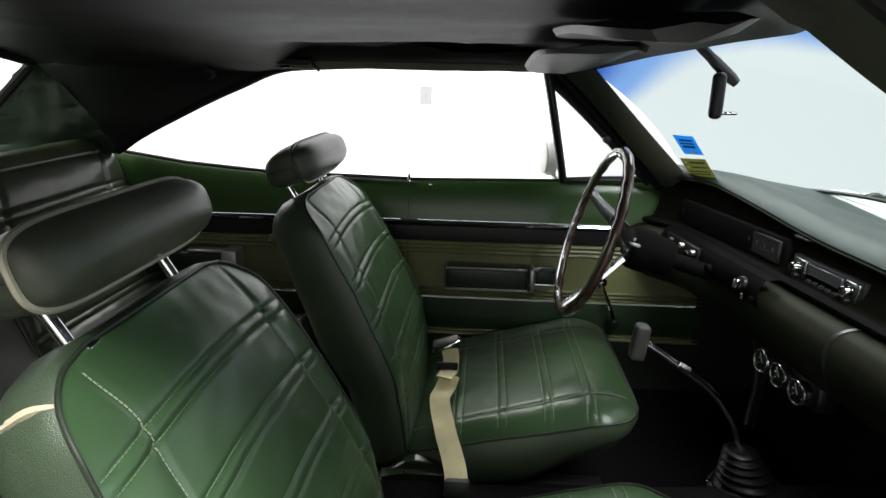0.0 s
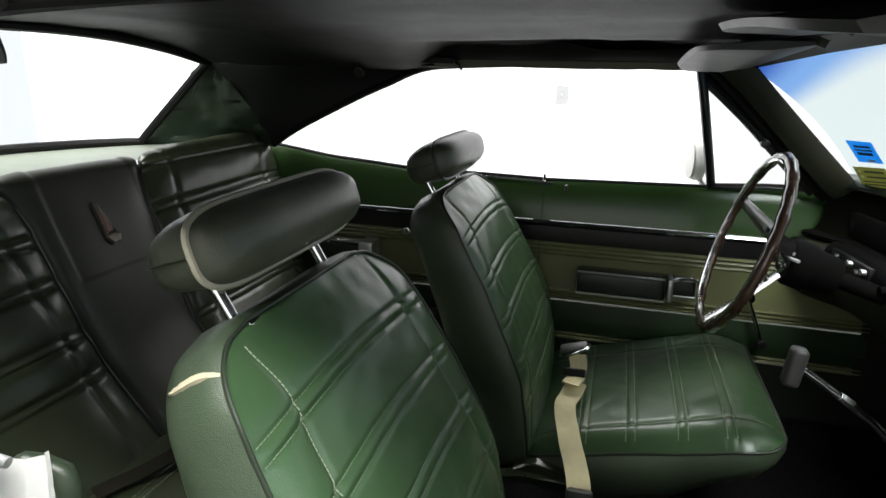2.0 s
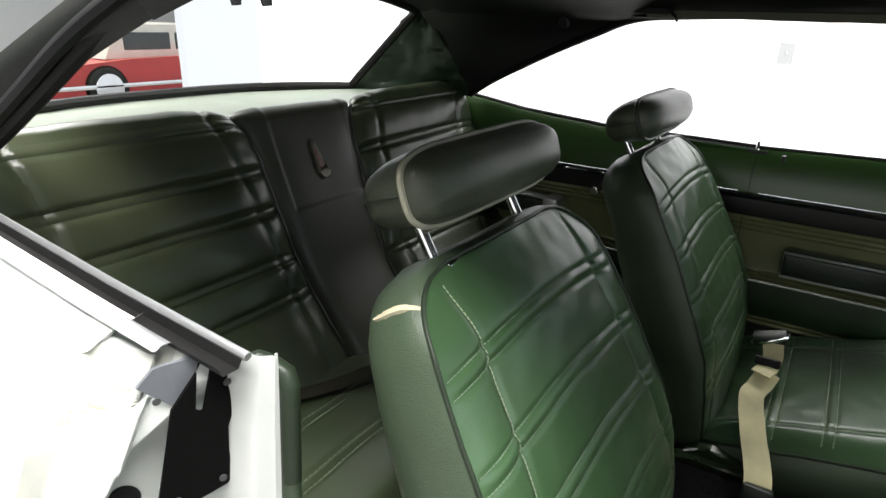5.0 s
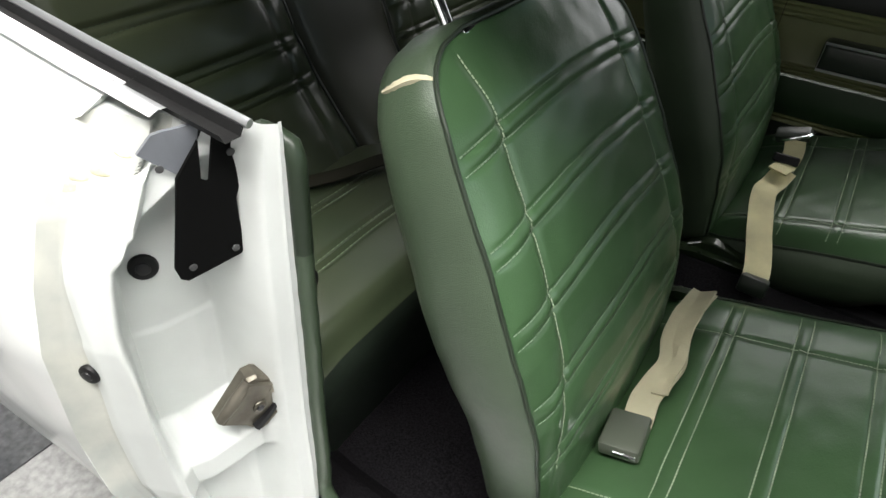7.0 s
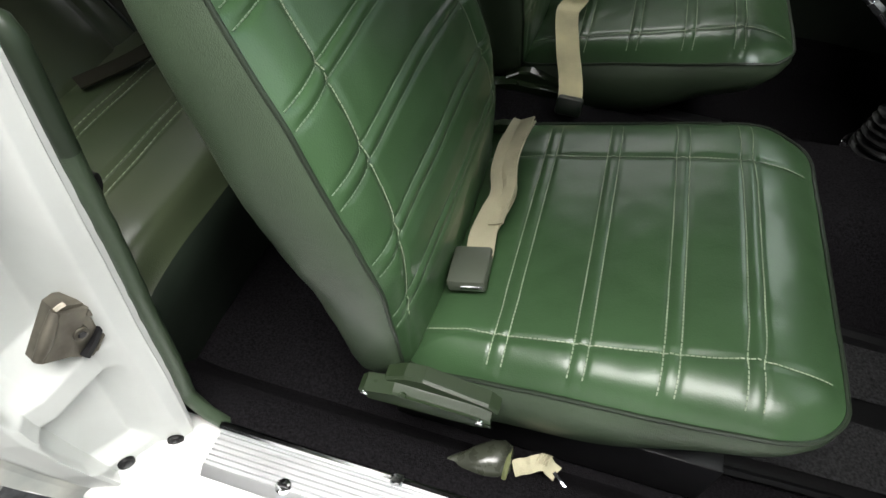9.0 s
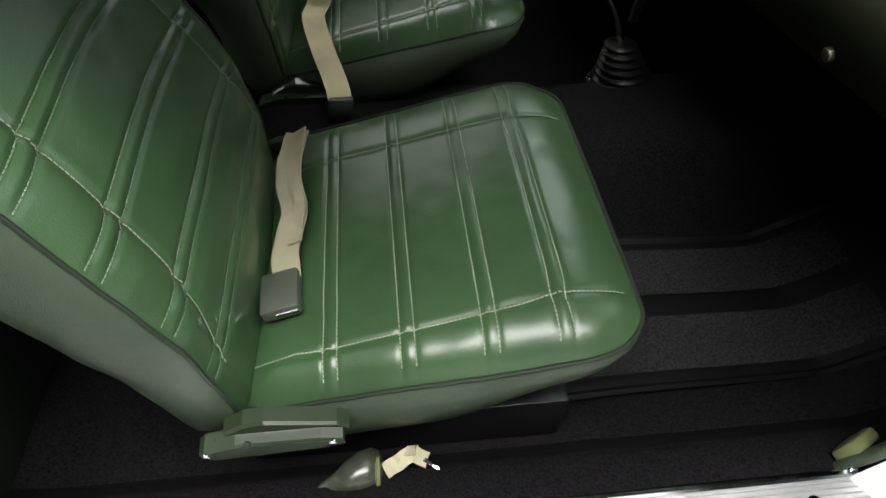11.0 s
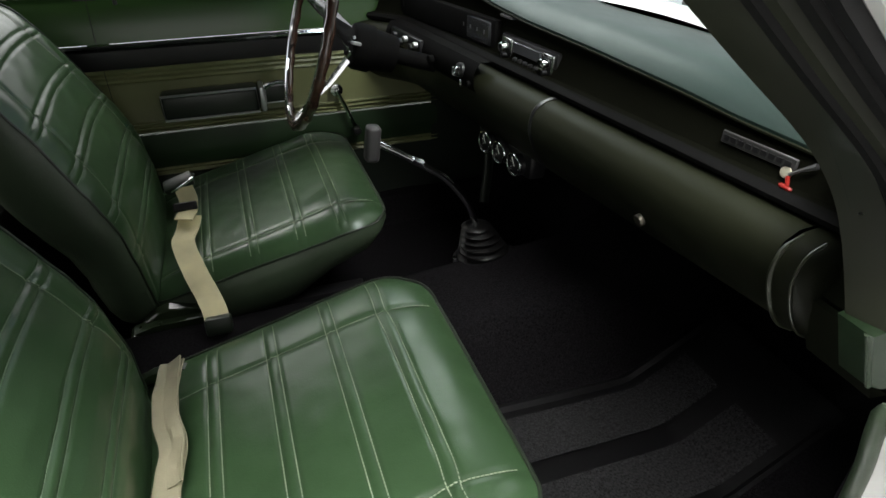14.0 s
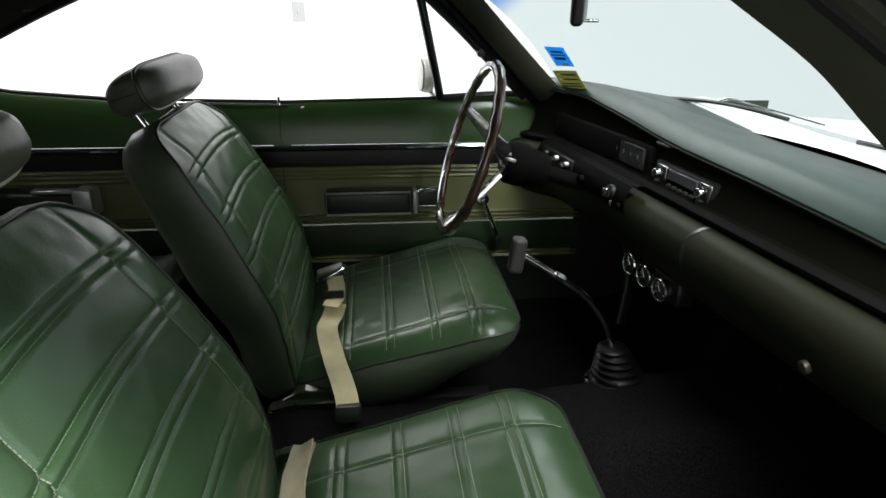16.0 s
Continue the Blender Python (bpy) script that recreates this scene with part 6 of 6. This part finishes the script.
def on_striker(pts, *levels):
    """A raised plate on the striker; levels: growth about its middle and height."""
    ca, cb = (sum(q[k] for q in pts) / len(pts) for k in (0, 1))
    return loft([[SM @ Vector((ca + (a - ca) * k, cb + (b - cb) * k, h)) for a, b in pts] for k, h in levels], True, False, False, True)


part("base", on_striker(plate_pts, (1.0, 0.0), (1.0, 0.016), (0.94, 0.020)), DULL_METAL, striker, "stained zinc plate", False)
step = part("step_plate", on_striker([(-0.050, 0.006), (-0.014, 0.047), (0.010, 0.033), (-0.029, -0.010)], (1.0, 0.014), (1.0, 0.022), (0.93, 0.024)), DULL_METAL, striker, "raised worn step", False)
roll = [SM @ Vector(q) for q in ((-0.050, 0.009, 0.018), (-0.032, 0.029, 0.020), (-0.014, 0.047, 0.018))]
part("rolled_lip", tube(roll, [0.006, 0.008, 0.006], 10), DULL_METAL, step, "rolled upper lip")
bolt = part("bolt", disc(SM @ Vector((-0.010, 0.010, 0.017)), n, 0.0085, 0.010, 16), DULL_METAL, striker, "recessed centre bolt")
part("bolt_socket", disc(SM @ Vector((-0.010, 0.010, 0.025)), n, 0.0045, 0.003, 6), PLASTIC, bolt, "dark bolt socket")
hookline = [SM @ Vector(q) for q in ((-0.018, -0.022, 0.0215), (-0.006, -0.014, 0.0215), (0.005, -0.004, 0.0215), (0.011, 0.006, 0.0215), (0.011, 0.014, 0.0215))]
hook = spline(hookline, 5)
part("hook_slot", tube(hook, [0.0065 - 0.0045 * k / (len(hook) - 1) for k in range(len(hook))], 6), PLASTIC, striker, "dark curved slot")
part("hook_edge", tube([q + SM.to_3x3() @ Vector((0.0045, -0.0035, 0.0015)) for q in hook], 0.0022, 6), DULL_METAL, striker, "bent hook edge")
for a, b in ((0.008, 0.024), (0.011, -0.018)):
    part("screw", disc(SM @ Vector((a, b, 0.020)), n, 0.0055, 0.004, 14), DULL_METAL, striker)

for k, (z, t) in enumerate(((0.914, 0.90), (0.922, 0.86), (0.927, 0.815), (0.944, 0.775))):
    p, n = on_jamb(z, t, -0.001)
    part("sealer_smear", moved(disc((0, 0, 0), (0, 0, 1), 0.010 - 0.001 * k, 0.0016, 9), Matrix.Translation(p) @ n.to_track_quat("Z", "Y").to_matrix().to_4x4() @ Matrix.Diagonal((1.5, 0.45, 1, 1))), FOAM_STAIN, body, "yellowed seam sealer")

# green windlace round the opening
lace = [rear_jamb(z, 0.0) + Vector((0.002, 0.010, 0)) for z in np.linspace(0.835, 0.42, 22)]
lace += [Vector((-0.446, -0.534, 0.396)), Vector((-0.432, -0.532, 0.376)), Vector((-0.428, -0.530, 0.360))]
solo("trim_windlace_rear", tube(lace, [0.0105 + 0.0006 * math.sin(9 * k) for k in range(len(lace))], 10), VINYL_SIDE, "grey-green vinyl windlace along the door opening", "windlace", "structure")
lace = [rear_jamb(z, 0.0) + Vector((0.003 - 0.034 * smoothstep(0.938, 0.962, z), 0.010 - 0.012 * smoothstep(0.945, 0.962, z), 0)) for z in (0.962, 0.9605, 0.957, 0.951, *np.linspace(0.944, 0.828, 10))]
solo("trim_windlace_cap", tube(lace, [0.004, 0.006, 0.008, 0.0095] + [0.0105] * (len(lace) - 4), 12), mat("dark_green_trim_plastic", (0.017, 0.027, 0.015), 0.4, vary=0.15), "dark green hard trim cap over the top of the windlace", "windlace", "structure")
stop = thing("rubber_stop", "small black rubber stop on the inner quarter trim", "bumper", (0, 0, 0))
part("button", disc((-0.500, -0.492, 0.771), (0.9, 0.4, 0), 0.013, 0.016, 18, 0.006), RUBBER, stop)
lace = spline([(0.588, -0.545, 0.785), (0.597, -0.545, 0.735), (0.614, -0.545, 0.66), (0.632, -0.54, 0.52), (0.624, -0.532, 0.43), (0.606, -0.528, 0.388), (0.600, -0.526, 0.365)], 6)
solo("trim_windlace_front", tube(lace, [0.003, 0.007] + [0.0095] * (len(lace) - 2), 10), VINYL_SIDE, "green vinyl windlace along the hinge pillar", "windlace", "structure")


def front_jamb(z, t):
    x0 = lerp_list((0.34, 0.384, 0.42, 0.52, 0.66, 0.736, 0.80, 0.86, 0.93, 1.0), (0.60, 0.60, 0.630, 0.642, 0.622, 0.605, 0.594, 0.580, 0.60, 0.62), z)
    x = x0 + lerp_list((0, 0.2, 0.4, 0.7, 1), (0, 0.012, 0.035, 0.10, 0.16), t)
    rim_t = lerp_list((0.44, 0.464, 0.524, 0.612, 0.704, 0.80), (0.34, 0.30, 0.22, 0.23, 0.27, 0.34), z)
    x += 0.060 * smoothstep(rim_t, rim_t + 0.06, t) * smoothstep(0.78, 0.72, z) * smoothstep(0.40, 0.45, z)
    return Vector((x, lerp_list((0, 0.2, 0.4, 0.7, 1), (-0.548, -0.57, -0.60, -0.66, -0.73), t) - 0.01 * math.sin(z * 9), z))


part("hinge_pillar", loft([[front_jamb(z, t) for t in np.linspace(0, 1, 70)] for z in np.linspace(0.34, 0.96, 70)], False), WHITE_PAINT, body, "white hinge pillar")
p = front_jamb(0.74, 0.13)
bolt = part("hinge_bolt", disc(p, (-0.9, -0.5, 0.1), 0.011, 0.004, 16), DULL_METAL, body, "zinc washer and bolt")
part("bolt_head", disc(p + Vector((-0.004, -0.002, 0)), (-0.9, -0.5, 0.1), 0.007, 0.008, 6), CHROME, bolt)
hinge = part("door_hinge", loft([[front_jamb(z, t) + Vector((-o, -0.3 * o, 0)) for z, t in ((0.62, 0.42), (0.66, 0.60), (0.58, 0.72), (0.48, 0.66), (0.47, 0.46), (0.53, 0.40))] for o in (0.0, 0.020, 0.024)], True, False, False, True), HINGE_PAINT, body, "dark olive door hinge leaf", False)
part("hinge_bolt", disc(front_jamb(0.60, 0.56) + Vector((-0.022, -0.008, 0)), (-0.9, -0.3, 0), 0.010, 0.010, 6), DULL_METAL, hinge)
p = front_jamb(0.444, 0.20)
part("plug", disc(p, (-0.9, -0.5, 0.3), 0.012, 0.006, 16), RUBBER, body, "black rubber plug")
toe = thing("kick_panel_clip", "small olive plastic end of the kick panel at the sill", "trim clip", (0, 0, 0))
part("clip", moved(block(-0.032, 0.030, -0.010, 0.010, -0.022, 0.022, 0.007, 2), Matrix.Translation((0.628, -0.505, 0.390)) @ Matrix.Rotation(radians(18), 4, "Y") @ Matrix.Rotation(radians(25), 4, "Z")), VINYL_OLIVE, toe)
cowl = thing("cowl_side_panel", "green vinyl cowl side panel at the dash end", "trim panel", (0, 0, 0))
prof = [(0.546, 0.872), (0.59, 0.876), (0.665, 0.880), (0.685, 0.84), (0.660, 0.768), (0.606, 0.780), (0.584, 0.792), (0.556, 0.852)]
mid = Vector((0.612, 0, 0.83))
bm = loft([[mid.lerp(Vector((x, 0, z)), k) + Vector((0, y, 0)) for x, z in prof] for k, y in ((1.0, -0.490), (1.0, -0.517), (0.985, -0.524), (0.93, -0.527), (0.4, -0.528))], True, False, False, True)
part("panel", bm, DOOR_VINYL, cowl)
# the bead's lighter vinyl imitates a highlight on the panel's edge
part("edge_bead", tube(spline([(0.548, -0.522, 0.870), (0.557, -0.524, 0.851), (0.569, -0.524, 0.824), (0.585, -0.524, 0.792)], 4), 0.003, 6), VINYL_SIDE, cowl, "edge bead with its highlight put into the colour")
part("screw", disc((0.605, -0.528, 0.862), (0, -1, 0), 0.005, 0.004, 12), CHROME, cowl)
solo("wall_kick_passenger", loft([[(0.62, -0.53, 0.30), (0.62, -0.53, 0.78)], [(1.1, -0.50, 0.30), (1.1, -0.50, 0.98)]], False), CARPET, "black carpeted kick panel", "kick panel", "structure")
solo("wall_firewall", loft([[(1.10, -0.55, 0.30), (1.10, 0.90, 0.30)], [(1.06, -0.55, 0.62), (1.06, 0.90, 0.62)], [(0.90, -0.55, 0.975), (0.90, 0.90, 0.975)]], False), CARPET, "black carpeted firewall", "firewall", "structure")
solo("wall_driver_kick", loft([[(0.58, 0.88, 0.28), (0.58, 0.88, 0.98)], [(1.12, 0.86, 0.28), (1.12, 0.86, 0.98)]], False), VINYL_DARK, "dark driver side kick panel", "kick panel", "structure")

# ---- hood, cowl, wipers ----
hood = thing("hood", "white hood with satin black panel seen through the windshield", "hood", (0, 0, 0))
hz = lambda x, y: 0.985 - 0.045 * (x - 0.95) - 0.06 * abs((y - YC) / 0.8) ** 3 - 0.05 * (x - 0.95) ** 2
part("panel", loft([[(x, y, hz(x, y)) for y in np.linspace(YC - 0.82, YC + 0.82, 40)] for x in np.linspace(1.0, 2.6, 30)], False), WHITE_PAINT, hood)
part("black_panel", loft([[(x, y, hz(x, y) + 0.006) for y in np.linspace(-0.10, 0.38, 12)] for x in np.linspace(1.12, 2.5, 20)], False), STRIPE_BLACK, hood, "satin black stripe")
cowl_top = thing("cowl_vent", "white cowl panel below the windshield", "cowl panel", (0, 0, 0))
part("panel", loft([[shield_bottom(YC + v * 0.665) + Vector((0.012, 0, -0.006)) for v in np.linspace(-1, 1, 30)], [Vector((0.995, YC + v * 0.80, 0.972)) for v in np.linspace(-1, 1, 30)]], False), WHITE_PAINT, cowl_top)
for a, b in (((0.775, 0.775, 1.002), (0.885, 0.435, 1.010)), ((0.90, 0.245, 1.004), (0.86, -0.12, 1.008))):
    a, b = Vector(a), Vector(b)
    wip = thing("windshield_wiper", "black windshield wiper resting at the glass", "wiper", (0, 0, 0), "wipers")
    part("blade", tube([a.lerp(b, t) + Vector((0, 0, 0.010 * math.sin(math.pi * t))) for t in np.linspace(0, 1, 9)], 0.005, 6), PLASTIC, wip)
    part("arm", tube([b + Vector((0.05, -0.05, -0.005)), a.lerp(b, 0.5) + Vector((0.01, 0, 0.022)), a.lerp(b, 0.45) + Vector((0, 0, 0.014))], 0.004, 6), ALUMINIUM, wip)

# ---- the studio outside ----
ground = solo("ground", loft([[(x, y, 0.0) for y in np.linspace(-60, 60, 3)] for x in np.linspace(-60, 60, 3)], False), TILE_PALE, "pale speckled tile floor of the showroom", "floor", "structure")
bm = bmesh.new()
for i in range(-6, 4):
    for j in range(-6, 1):
        if (i + j) % 2:
            block(i * 0.305, i * 0.305 + 0.303, j * 0.305 - 0.2, j * 0.305 + 0.103, 0.0, 0.004, bm=bm)
part("tile", bm, TILE_DARK, ground, "dark speckled floor tile", kind="stuff", smooth=False)
solo("backdrop_side", block(-5.2, 14.0, 3.6, 3.7, 0, 5), GLOW_WALL, "white studio wall whose own glow stands in for its lighting", "wall", "structure", smooth=False)
solo("backdrop_front", block(9.0, 9.1, -12, 3.6, 0, 5), GLOW_WALL_COOL, "pale studio wall whose own glow stands in for its lighting", "wall", "structure", smooth=False)
solo("backdrop_rear", block(-5.3, -5.2, 2.74, 9.0, 0, 5), GLOW_WALL_REAR, "white studio panel whose own glow stands in for its lighting", "wall", "structure", smooth=False)
solo("wall_hall", block(-16.1, -16.0, -12, 14.0, 0, 6), STUDIO_WHITE, "grey-white hall wall behind the studio", "wall", "structure", smooth=False)
sw = thing("light_switch", "pale switch plate on the studio wall", "switch plate", (0, 0, 0))
# the plate glows too; emission stands in for the light falling on it
part("plate", block(-0.519, -0.433, 3.585, 3.60, 1.057, 1.183, 0.003, 1), glow("glowing_switch_plate", (0.80, 0.81, 0.82), 0.72), sw)
part("toggle", block(-0.482, -0.470, 3.575, 3.586, 1.105, 1.135, 0.002, 1), PAPER, sw)


def parked_car():
    """A red car with a cream roof in the hall, far behind the rear window."""
    car = thing("parked_car", "red car with a cream roof parked in the hall", "car", (-8.9, 4.9, 0))
    prof = [(-2.1, 0.20), (-2.15, 0.42), (-1.9, 0.56), (-1.0, 0.63), (0.6, 0.66), (1.9, 0.60), (2.2, 0.42), (2.15, 0.20)]
    part("body", loft([[(q * 0.9, x * 0.98, z) for x, z in prof] for q in (-0.95, -1.0, 0, 1.0, 0.95)], True, False, True, True), RED_PAINT, car, "red body")
    cab = [(-1.25, 0.62), (-1.05, 1.00), (-0.9, 1.05), (0.5, 1.05), (0.75, 1.00), (1.05, 0.64)]
    part("roof", loft([[(q * 0.72, x, z) for x, z in cab] for q in (-1.0, 0, 1.0)], True, False, True, True), CREAM_PAINT, car, "cream roof")
    for y0, y1 in ((-0.98, -0.30), (-0.22, 0.38), (0.46, 0.78)):
        part("side_window", block(0.715, 0.735, y0, y1, 0.73, 0.95, 0.01, 1), mat("dark_car_glass", (0.05, 0.06, 0.06), 0.1), car)
    for y in (-1.35, 1.35):
        w = part("wheel", disc((0.72, y, 0.28), (1, 0, 0), 0.28, 0.2, 28, 0.05), RUBBER, car, "black tyre")
        part("rim", disc((0.90, y, 0.28), (1, 0, 0), 0.19, 0.03, 20), CHROME, w, "chrome wheel cover")
    part("bumper", block(0.86, 0.93, -2.0, 2.0, 0.28, 0.34, 0.02, 2), CHROME, car)
    return car


parked_car()
